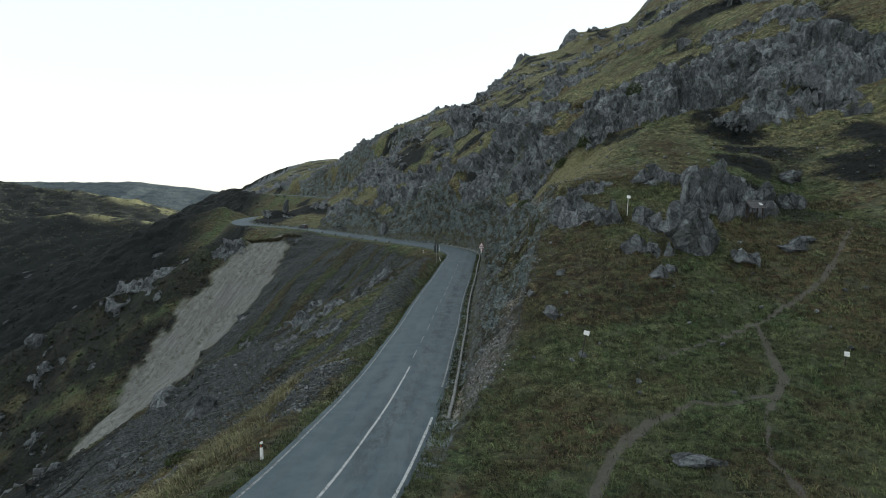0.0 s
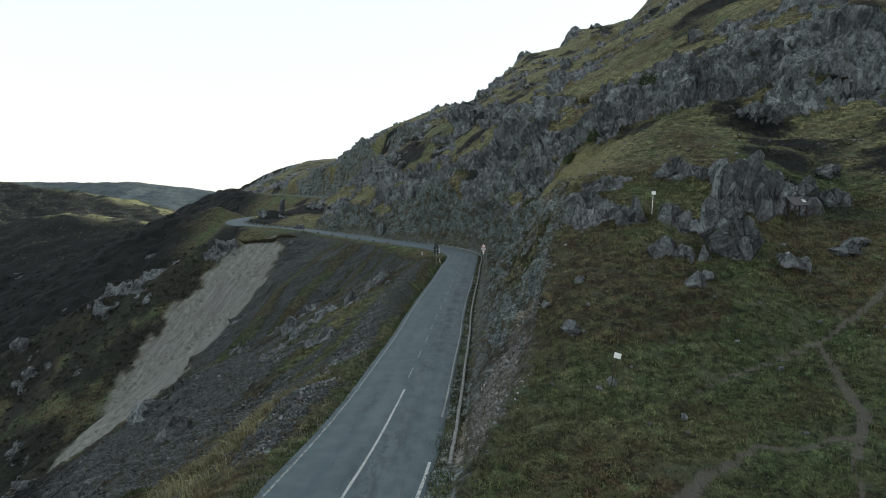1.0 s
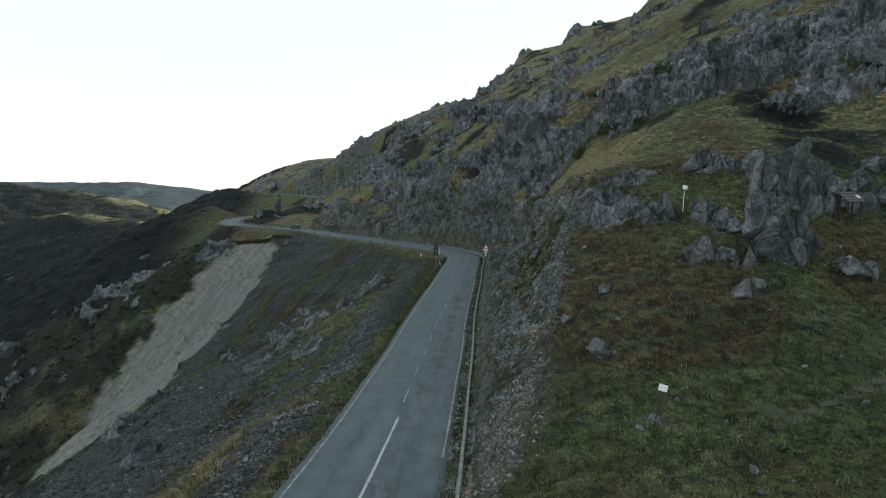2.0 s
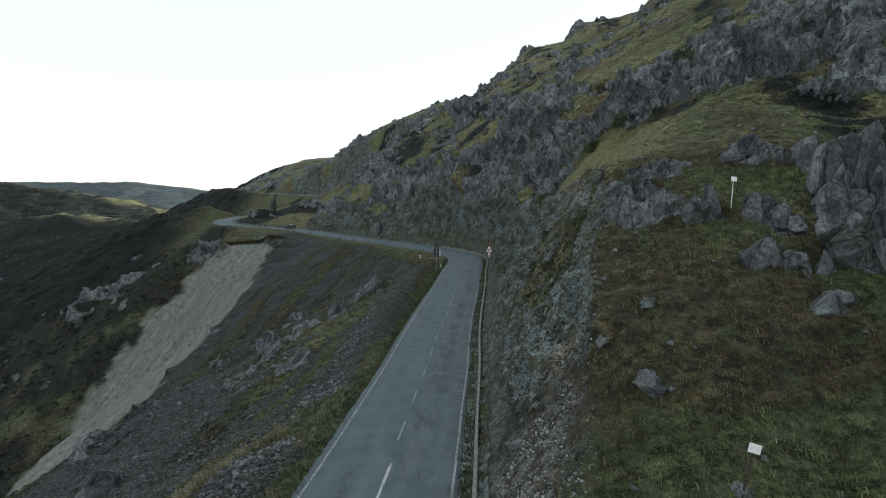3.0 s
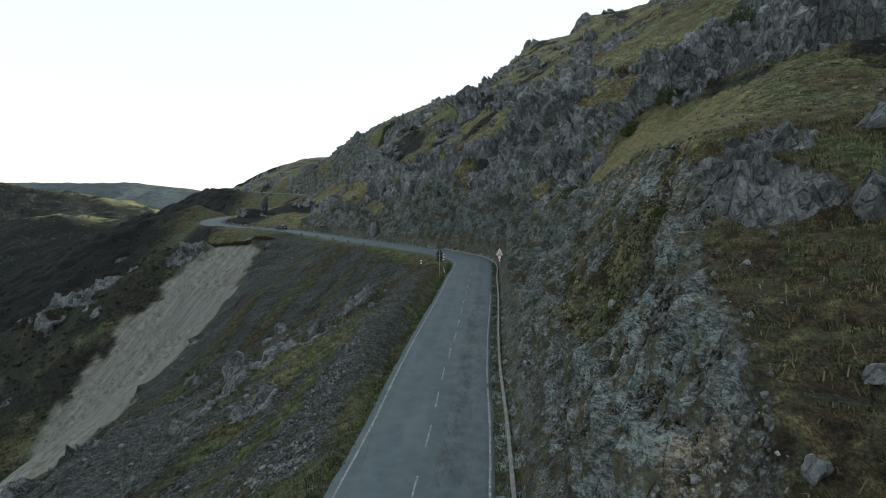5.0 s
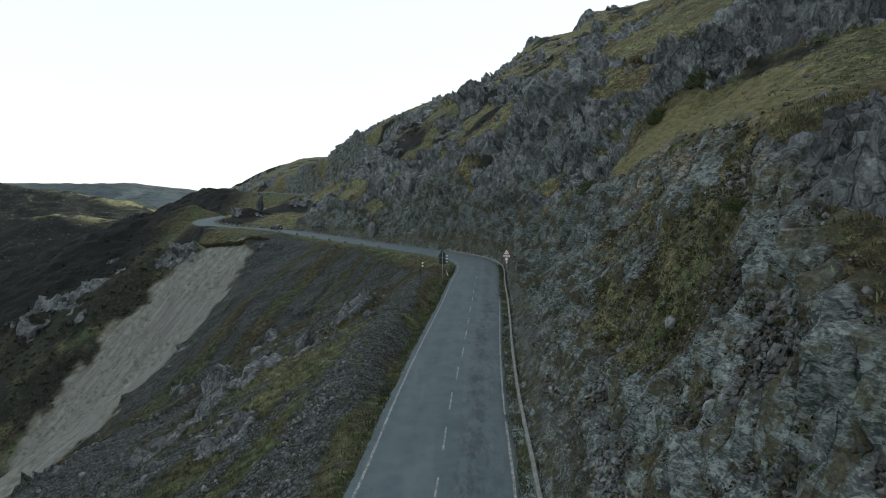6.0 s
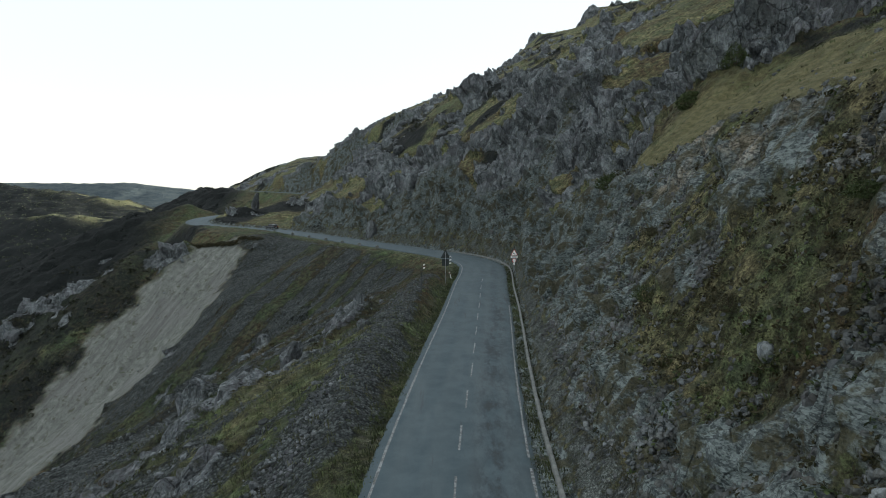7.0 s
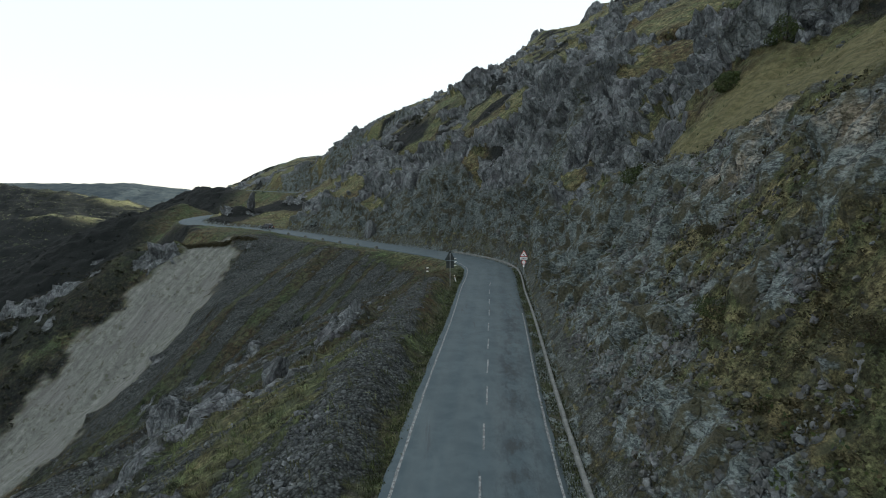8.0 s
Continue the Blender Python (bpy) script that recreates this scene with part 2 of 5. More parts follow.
    side = side * (1 - smooth(365, 410, y) * smooth(-150, -212, x) * (1 - beyond))
    z = left * (1 - side) + right * side
    z = np.where(d < 0, np.where((off > 0) & (d > -0.3), hz - 0.07, hz - 0.14), z)
    z = np.where(y > 760, np.maximum(z, hills), z)
    return z, off, d, al, hz, cutting * side, (up - cut)


def axis_steps(*stops):
    """Places along one axis: (place, spacing there) pairs, with the spacing gliding between them."""
    out = [stops[0][0]]
    while out[-1] < stops[-1][0]:
        out.append(out[-1] + np.interp(out[-1], [s[0] for s in stops], [s[1] for s in stops]))
    return np.array(out)


XS = axis_steps((-4800, 90), (-1500, 22), (-1100, 9), (-500, 7), (-190, 2.4), (-112, 0.95), (-45, 0.66), (-16, 0.42), (3, 0.40), (5, 0.30), (20, 0.30), (34, 0.42), (60, 0.8), (110, 1.3), (200, 5), (700, 40), (3000, 200))
YS = axis_steps((-700, 60), (-60, 6), (5, 1.2), (20, 0.46), (36, 0.40), (50, 0.34), (92, 0.36), (110, 0.5), (150, 0.75), (190, 0.85), (230, 1.2), (420, 2.6), (600, 8), (950, 9), (1420, 9), (1700, 30), (2600, 60), (4900, 90))
NX, NY = len(XS), len(YS)

# ---- what covers the ground ----
def near_line(x, y, pts):
    """Distance to a line of (x, y, half-width) points, over the half-width there."""
    best = np.full(x.shape, 99.0)
    for (ax, ay, aw), (bx, by, bw) in zip(pts[:-1], pts[1:]):
        t = np.clip(((x - ax) * (bx - ax) + (y - ay) * (by - ay)) / ((bx - ax) ** 2 + (by - ay) ** 2), 0, 1)
        best = np.minimum(best, np.hypot(x - ax - t * (bx - ax), y - ay - t * (by - ay)) / (aw + t * (bw - aw)))
    return best


SLIDE = [(-57.5, 174, 8.5), (-60.5, 167, 10.5), (-65.5, 158, 11.5), (-72, 146, 11.5), (-78, 133, 7.5), (-82, 122, 3.5)]
OUTCROPS = [(26.5, 54, 3.4), (20.8, 46.8, 2.4), (13.5, 54, 2.6), (16, 52, 1.8), (17, 46, 2.0), (19.5, 50.5, 1.8), (31, 54, 2.4), (22, 60, 2.2), (17, 42.5, 1.0), (24.5, 45, 1.4), (30.5, 47.5, 1.6), (35, 56, 1.6), (12, 57, 2.5), (15.4, 61.5, 2.0), (15.2, 59, 2.2), (17.6, 60.5, 1.9)]
PATH_A = [(3, 12, 0.28), (6.3, 22, 0.27), (8.2, 25.3, 0.24), (10.7, 27.7, 0.2), (13.4, 29.1, 0.14), (18.5, 29.7, 0.13), (19.9, 31.3, 0.24), (20.5, 34.1, 0.2), (21.3, 36.9, 0.12), (25.1, 39.3, 0.16), (29.5, 42.4, 0.18), (37, 50, 0.12)]
PATH_B = [(18.5, 29.7, 0.16), (16.9, 27.9, 0.09), (15.2, 24.6, 0.11), (14.9, 21.6, 0.14), (14, 14, 0.16)]
PATH_C = [(21.3, 36.9, 0.12), (15, 34.5, 0.1), (12, 33, 0.05)]
HEATHER = [(40, 79, 5, 4), (39, 72, 4, 3), (48, 62.5, 5, 4), (57, 84, 4, 2.5), (9, 178, 6, 5), (36, 66, 3.5, 3), (34, 53, 3, 4), (32, 57, 3, 3)]



def covers(x, y, z, off, d, al, cutm, crest, slope):
    """Shares of rock, scree, slide, bare path, dry grass, dark shrub, brown growth and gravel."""
    n1 = fbm(x / 9, y / 9, z / 6, 4, 61)
    n2 = fbm(x / 30, y / 30, octaves=4, seed=71)
    n3 = fbm(x / 3, y / 3, z / 3, 3, 81)
    right = smooth(0.0, 1.0, off)
    # uphill rock
    crags = 0
    for cx, cy, rx, ry, h in CRAGS:
        crags = crags + np.exp(-(((x - cx) / (rx * 1.3)) ** 2 + ((y - cy) / (ry * 1.3)) ** 2))
    knots = 0
    for cx, cy, r in OUTCROPS:
        knots = np.maximum(knots, np.exp(-((x - cx) ** 2 + (y - cy) ** 2) / (r * r)))
    field = smooth(60, 44, y) * smooth(70, 45, x)
    bluff = smooth(87.8, 90.2, y + 1.6 * n3 + 0.12 * (x - 24)) * smooth(114, 104, y) * smooth(21, 25, x) * smooth(72, 60, x)
    lip = smooth(-11, -3.0, crest) * smooth(58, 67, y) * smooth(96, 90, y + 3 * n3) * (1 - knots) * (1 - bluff)
    up = 0.75 * n1 + 0.5 * n2 + 0.5 * (slope - 0.60) + 0.5 * np.clip(crags, 0, 1) - 0.75 * field * (1 - knots) + 0.75 * knots - 1.3 * lip * (1 - cutm) + 1.05 * bluff - 0.14 + 0.2 * smooth(215, 260, y) * smooth(40, -20, x)
    rock_up = smooth(0.0, 0.22, up) * right * (1 - cutm)
    rock_cut = cutm * smooth(-0.5, -0.1, n1 + 0.25 * n2 + 0.35 * n3 + 0.02 * np.clip(crest, 0, 12) - 0.28 * smooth(68, 60, y) * smooth(46, 54, y) + 0.2 * smooth(75, 90, y) - 0.6 * smooth(300, 350, y)) * right
    # downhill: rubble in streaks down the fall line
    across, down = 0.82 * x - 0.57 * y, 0.57 * x + 0.82 * y
    streak = 0.6 * fbm(across / 3.6, down / 38, octaves=3, seed=91) + 0.7 * fbm(across / 1.5, down / 26, octaves=3, seed=93) + 0.5 * fbm(across / 11, down / 60, octaves=2, seed=95) + 0.2
    left = 1 - right
    slide = smooth(1.12, 0.86, near_line(x, y, SLIDE) + 0.3 * n3 + 0.35 * n1) * left
    scar = smooth(1.3, 0.6, near_line(x, y, [(1.3, 32.0, 1.0), (2.6, 35.5, 1.7), (3.8, 39.0, 1.8), (5.2, 43.0, 1.1), (6.2, 46.5, 0.4)]) + 0.45 * n3) * right
    cap = smooth(0.0, 0.5, crest) * smooth(3.4, 1.6, crest + n3) * cutm * smooth(56, 64, y) * smooth(96, 78, y)
    slide = np.maximum(slide, scar * 0.2)
    cap = np.maximum(cap * smooth(-0.2, 0.3, n1 + n3), scar * 0.75)
    near = smooth(240, 190, al) * smooth(75, 45, np.abs(off))
    scree = smooth(-0.16, 0.26, streak - 0.20 + 0.15 * smooth(9, 20, d) + (0.2 * smooth(13, 22, d) - 0.10 * smooth(17, 9, d)) * smooth(100, 80, al) + 0.2 * n3 + 0.25 * smooth(140, 175, al)) * smooth(3.0, 6.0, d) * left * near
    rub = smooth(1.2, 0.6, near_line(x, y, [(-9.6, 34, 1.6), (-9.0, 44, 2.2), (-9.5, 47, 1.2)]) + 0.5 * n3) * left
    rub = np.maximum(rub, smooth(1.2, 0.5, near_line(x, y, [(-9.6, 62, 1.5), (-9.0, 70, 1.7), (-8.0, 76, 1.1)]) + 0.6 * n3) * left)
    rub = np.maximum(rub, 0.95 * smooth(1.2, 0.5, near_line(x, y, [(-8.2, 58, 1.8), (-7.2, 72, 2.3), (-6.5, 84, 2.4), (-6.0, 96, 2.8), (-4.8, 106, 2.2), (-3.2, 114, 1.2)]) + 0.7 * n3 + 0.4 * n1) * left)
    scree = np.maximum(scree, rub)
    rock_left = smooth(0.46, 0.7, n1 + 0.25 * n3 + 0.5 * (slope - 0.6) + 0.64 * np.exp(-((y - 177.5) / 5.5) ** 2) * smooth(-60, -68, x) * smooth(-118, -104, x)) * left * smooth(3, 8, d)
    for cx, cy, r in ((-13.6, 87.5, 2.0), (-17, 84, 2.2), (-21, 79, 2.6), (-10.2, 96, 1.6), (-25, 92, 2.4), (-12, 104, 2.0), (-30, 118, 3.0), (-15, 71, 1.6)):
        rock_left = np.maximum(rock_left, 0.75 * smooth(0.25, 0.6, np.exp(-(((x - cx) * 0.82 - (y - cy) * 0.57) / r) ** 2 - (((x - cx) * 0.57 + (y - cy) * 0.82) / (1.9 * r)) ** 2) + 0.35 * n3) * left)
    rock_left = rock_left * smooth(420, 300, y)
    toe = smooth(0.9, 1.3, d) * smooth(3.4, 1.3, d + 1.2 * n3) * right * smooth(31, 35, y) * cutm
    toe = np.maximum(toe, 0.95 * cutm * right * smooth(47, 41, y + 2 * n3) * smooth(0.9, 1.3, d))
    scree = np.clip(np.maximum(scree, toe), 0, 1)
    path = np.minimum.reduce([near_line(x, y, PATH_A), near_line(x, y, PATH_B), near_line(x, y, PATH_C)])
    path = smooth(1.9, 0.8, path + 0.55 * n3)
    dry = smooth(-0.35, 0.45, n2 - 0.5 * smooth(48, 38, y) * right + 0.5 * n1 + 0.18 * smooth(55, 75, y) * right + 0.22 * smooth(38, 46, y) * right + 0.9 * lip + 0.8 * smooth(12, 3, d) * smooth(1.5, 3, d) * left * smooth(50, 35, y) - 0.8 * left * smooth(44, 60, y))
    shrub = smooth(0.0, 0.3, fbm(x / 14, y / 14, octaves=3, seed=101) - 0.28 + 0.14 * smooth(100, 140, y) * right - 0.12 * left)
    shrub = shrub * (1 - 0.6 * left * smooth(200, 170, y))
    for hx, hy, rx, ry in HEATHER:
        shrub = np.maximum(shrub, smooth(1.3, 0.6, np.hypot((x - hx) / rx, (y - hy) / ry) + 0.5 * n3))
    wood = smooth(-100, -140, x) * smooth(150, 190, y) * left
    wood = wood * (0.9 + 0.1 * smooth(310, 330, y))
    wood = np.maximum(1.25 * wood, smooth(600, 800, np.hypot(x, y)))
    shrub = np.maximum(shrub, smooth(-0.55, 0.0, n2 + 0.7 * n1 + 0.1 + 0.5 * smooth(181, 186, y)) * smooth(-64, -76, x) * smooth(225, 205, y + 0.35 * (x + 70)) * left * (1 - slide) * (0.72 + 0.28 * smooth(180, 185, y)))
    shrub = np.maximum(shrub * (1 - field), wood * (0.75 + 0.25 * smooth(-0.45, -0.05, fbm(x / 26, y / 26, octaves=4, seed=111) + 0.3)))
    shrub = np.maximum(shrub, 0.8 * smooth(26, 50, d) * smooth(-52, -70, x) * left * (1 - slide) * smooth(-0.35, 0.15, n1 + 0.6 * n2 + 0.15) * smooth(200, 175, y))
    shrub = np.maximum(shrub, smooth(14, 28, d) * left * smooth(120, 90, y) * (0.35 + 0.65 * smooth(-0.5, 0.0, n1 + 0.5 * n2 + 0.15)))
    shrub = np.maximum(shrub, 0.42 * right * smooth(33, 40, y) * smooth(58, 52, y) * smooth(20, 12, x) * smooth(-0.25, 0.2, n1 + 0.5 * n3 + 0.1))
    # sunlit crests of the far hills, painted in as pale straw with the dark shrub thinned
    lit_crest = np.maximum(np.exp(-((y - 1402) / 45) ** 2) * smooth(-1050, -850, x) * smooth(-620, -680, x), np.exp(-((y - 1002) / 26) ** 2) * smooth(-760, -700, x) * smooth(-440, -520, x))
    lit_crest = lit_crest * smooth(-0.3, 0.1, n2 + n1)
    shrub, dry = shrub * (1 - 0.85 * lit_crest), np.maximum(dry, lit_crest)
    brown = (1 - lit_crest) * smooth(0.0, 0.35, fbm(x / 7, y / 7, octaves=3, seed=121) + 0.3 * left + 0.25 * cutm + 0.5 * smooth(16, 11, x) * smooth(34, 40, y) * smooth(56, 48, y) * right) * smooth(0.6, 1.6, d)
    gravel = smooth(0.9, 0.5, np.abs(d - 0.5)) * 0.4 * left + smooth(1, 0, near_line(x, y, [(-66, 208, 7), (-72, 216, 6)])) * left
    rock = np.clip(np.maximum.reduce([rock_up, rock_cut * (1 - toe), rock_left * (1 - slide)]), 0, 1)
    far = smooth(900, 700, np.hypot(x, y))
    shrub = np.maximum(shrub, 0.48 * left * smooth(1.6, 4.5, d) * smooth(55, 65, y) * near * (1 - slide))
    return rock * far, 0.82 * scree * (1 - slide), slide, path, dry, shrub * (1 - path) * (1 - lip), brown * (1 - 0.8 * lip), np.clip(gravel, 0, 1), cap, lip * (1 - cutm) * right


def surface(gx, gy):
    """Terrain with its rock relief on the grid, and the covers."""
    z, off, d, al, hz, cutm, crest = terrain(gx, gy)
    shape = (NY, NX)
    zz = z.reshape(shape)
    sx, sy = np.gradient(zz, XS, axis=1), np.gradient(zz, YS, axis=0)
    slope = np.hypot(sx, sy).ravel()
    cov = covers(gx, gy, z, off, d, al, cutm, crest, slope)
    rock, scree = cov[0], cov[1]
    n = np.stack([-sx.ravel(), -sy.ravel(), np.ones(NX * NY)], 1)
    n /= np.linalg.norm(n, axis=1)[:, None]
    pos = np.stack([gx, gy, z], 1)
    amount = np.zeros(NX * NY)
    use = np.nonzero((rock > 0.02) & (np.hypot(gx, gy - 40) < 520))[0]
    p = pos[use]
    warp = np.stack([vnoise(p[:, 0] / 3, p[:, 1] / 3, p[:, 2] / 3, 201 + k) for k in range(3)], 1)
    span = np.hypot(p[:, 0], p[:, 1] - 40)
    for size, depth, seed in ((8.0, 3.0, 301), (2.7, 1.3, 311), (1.05, 0.46, 321), (0.6, 0.2, 331)):
        keep = (span > 55) if size > 5 else ((span < 260) if size > 2 else (span < (120 if size > 1 else 60)))
        q = (p[keep] + warp[keep] * 0.25 * size) / (size * np.array([1.0, 1.0, 1.7]))
        q[:, 0] += q[:, 2] * 0.35
        f1, f2, rid, ox, oy, oz = cells(q[:, 0], q[:, 1], q[:, 2], seed)
        tilt = (np.sin(rid * 91) * ox + np.cos(rid * 57) * oy + np.sin(rid * 33 + 1) * oz)
        groove = smooth(0.0, 0.14, f2 - f1)
        a = depth * ((rid - 0.45) + 0.9 * tilt) * groove - 0.4 * depth * (1 - groove)
        calm = np.where(cutm[use][keep] > 0.5, 0.5 if size > 2 else 0.95, 1.0) * np.where(off[use][keep] < 0, 0.85, 1.0)
        amount[use[keep]] += a * rock[use][keep] * calm * smooth(0.9, 2.2, d[use][keep])
    amount += rock * 0.35 * smooth(1.5, 4, d)
    amount += (scree * 0.14 + 0.06 * (1 - rock)) * fbm(gx / 0.9, gy / 0.9, octaves=3, seed=401) * smooth(0.7, 1.6, d)
    # tussocks in the turf, small rounded humps
    turf = (1 - rock) * (1 - scree) * (1 - cov[2]) * smooth(1.2, 2.2, d)
    amount += turf * (0.26 * fbm(gx / 1.5, gy / 1.5, octaves=3, seed=411) - 0.10 * cov[3])
    crowns = cov[5] * (smooth(-105, -130, gx) * smooth(185, 200, gy) * (off < 0) + smooth(600, 800, np.hypot(gx, gy)))
    span = np.hypot(gx, gy)
    amount += np.clip(crowns, 0, 1) * np.where(span > 600, 8.0 * np.abs(fbm(gx / 26, gy / 26, octaves=2, seed=421)), 3.2 * np.abs(fbm(gx / 7, gy / 7, octaves=2, seed=423)))
    pos = pos + n * amount[:, None]
    return pos, n, cov, d, off, al, cutm, slope, crest


gx, gy = np.meshgrid(XS, YS)
gx, gy = gx.ravel(), gy.ravel()
POS, NRM, COV, DEDGE, OFF, AL, CUTM, SLOPE, CREST = surface(gx, gy)
ROCK, SCREE, SLIDEM, PATHM, DRY, SHRUB, BROWN, GRAVEL, CAP, LIP = COV


def grid_mesh(name, verts, nx, ny, soft=None):
    me = bpy.data.meshes.new(name)
    i = np.arange(nx * ny).reshape(ny, nx)
    quads = np.stack([i[:-1, :-1], i[:-1, 1:], i[1:, 1:], i[1:, :-1]], -1).reshape(-1)
    n = len(quads) // 4
    me.vertices.add(nx * ny)
    me.vertices.foreach_set("co", verts.astype(np.float32).ravel())
    me.loops.add(len(quads))
    me.loops.foreach_set("vertex_index", quads.astype(np.int32))
    me.polygons.add(n)
    me.polygons.foreach_set("loop_start", np.arange(0, 4 * n, 4, dtype=np.int32))
    me.polygons.foreach_set("use_smooth", np.ones(n, bool) if soft is None else soft.reshape(ny, nx)[:-1, :-1].ravel())
    me.update(calc_edges=True)
    return me


def tri_mesh(name, verts, tris, smooth_faces=False):
    me = bpy.data.meshes.new(name)
    me.vertices.add(len(verts))
    me.vertices.foreach_set("co", verts.astype(np.float32).ravel())
    me.loops.add(tris.size)
    me.loops.foreach_set("vertex_index", tris.astype(np.int32).ravel())
    me.polygons.add(len(tris))
    me.polygons.foreach_set("loop_start", np.arange(0, 3 * len(tris), 3, dtype=np.int32))
    me.polygons.foreach_set("use_smooth", np.full(len(tris), smooth_faces))
    me.update(calc_edges=True)
    return me


def put_attribute(me, name, columns):
    a = me.attributes.new(name, "FLOAT_COLOR", "POINT")
    data = np.stack([*columns, *[np.ones(len(columns[0]))] * (4 - len(columns))], 1)
    a.data.foreach_set("color", data.astype(np.float32).ravel())


# ---- materials ----
class Nodes:
    """Short hand for building a node material."""

    def __init__(self, name):
        self.mat = bpy.data.materials.new(name)
        self.mat.use_nodes = True
        self.tree = self.mat.node_tree
        self.bsdf = self.tree.nodes["Principled BSDF"]
        self.coord = self.tree.nodes.new("ShaderNodeTexCoord").outputs["Object"]

    def put(self, socket, value):
        if isinstance(value, bpy.types.NodeSocket):
            self.tree.links.new(value, socket)
        else:
            socket.default_value = value

    def noise(self, scale, detail=4.0, rough=0.55, vec=None, distort=0.0):
        n = self.tree.nodes.new("ShaderNodeTexNoise")
        self.put(n.inputs["Vector"], vec or self.coord)
        n.inputs["Scale"].default_value, n.inputs["Detail"].default_value = scale, detail
        n.inputs["Roughness"].default_value, n.inputs["Distortion"].default_value = rough, distort
        return n.outputs["Fac"]

    def voronoi(self, scale, feature="F1", out="Distance", vec=None):
        n = self.tree.nodes.new("ShaderNodeTexVoronoi")
        n.feature = feature
        self.put(n.inputs["Vector"], vec or self.coord)
        n.inputs["Scale"].default_value = scale
        return n.outputs[out]

    def scaled(self, x, y, z, rx=0.0, ry=0.0, vec=None, rz=0.0):
        n = self.tree.nodes.new("ShaderNodeMapping")
        self.put(n.inputs["Vector"], vec or self.coord)
        n.inputs["Scale"].default_value = (x, y, z)
        n.inputs["Rotation"].default_value = (radians(rx), radians(ry), radians(rz))
        return n.outputs[0]

    def math(self, op, a, b=0.0, c=0.0):
        n = self.tree.nodes.new("ShaderNodeMath")
        n.operation = op
        for s, v in zip(n.inputs, (a, b, c)):
            self.put(s, v)
        return n.outputs[0]

    def ramp(self, v, lo, hi, a=0.0, b=1.0):
        n = self.tree.nodes.new("ShaderNodeMapRange")
        n.interpolation_type = "SMOOTHSTEP"
        for s, k in zip(n.inputs, (v, lo, hi, a, b)):
            self.put(s, k)
        return n.outputs[0]

    def mix(self, f, a, b):
        n = self.tree.nodes.new("ShaderNodeMix")
        n.data_type = "RGBA"
        self.put(n.inputs[0], f)
        for s, v in ((n.inputs[6], a), (n.inputs[7], b)):
            self.put(s, (*v, 1.0) if isinstance(v, tuple) else v)
        return n.outputs[2]

    def scale_color(self, c, f):
        n = self.tree.nodes.new("ShaderNodeVectorMath")
        n.operation = "SCALE"
        self.put(n.inputs[0], (c[0], c[1], c[2]) if isinstance(c, tuple) else c)
        self.put(n.inputs[3], f)
        return n.outputs[0]

    def attribute(self, name):
        n = self.tree.nodes.new("ShaderNodeAttribute")
        n.attribute_name = name
        s = self.tree.nodes.new("ShaderNodeSeparateColor")
        self.tree.links.new(n.outputs["Color"], s.inputs[0])
        return s.outputs[0], s.outputs[1], s.outputs[2], n.outputs["Alpha"]

    def island(self):
        return self.tree.nodes.new("ShaderNodeNewGeometry").outputs["Random Per Island"]

    def random(self):
        return self.tree.nodes.new("ShaderNodeObjectInfo").outputs["Random"]

    def bump(self, height, distance, strength=1.0):
        n = self.tree.nodes.new("ShaderNodeBump")
        self.put(n.inputs["Height"], height)
        n.inputs["Distance"].default_value, n.inputs["Strength"].default_value = distance, strength
        self.put(self.bsdf.inputs["Normal"], n.outputs[0])

    def done(self, color, rough=0.9, metal=0.0, spec=0.3):
        self.put(self.bsdf.inputs["Base Color"], (*color, 1.0) if isinstance(color, tuple) else color)
        self.put(self.bsdf.inputs["Roughness"], rough)
        self.bsdf.inputs["Metallic"].default_value = metal
        self.bsdf.inputs["Specular IOR Level"].default_value = spec
        return self.mat


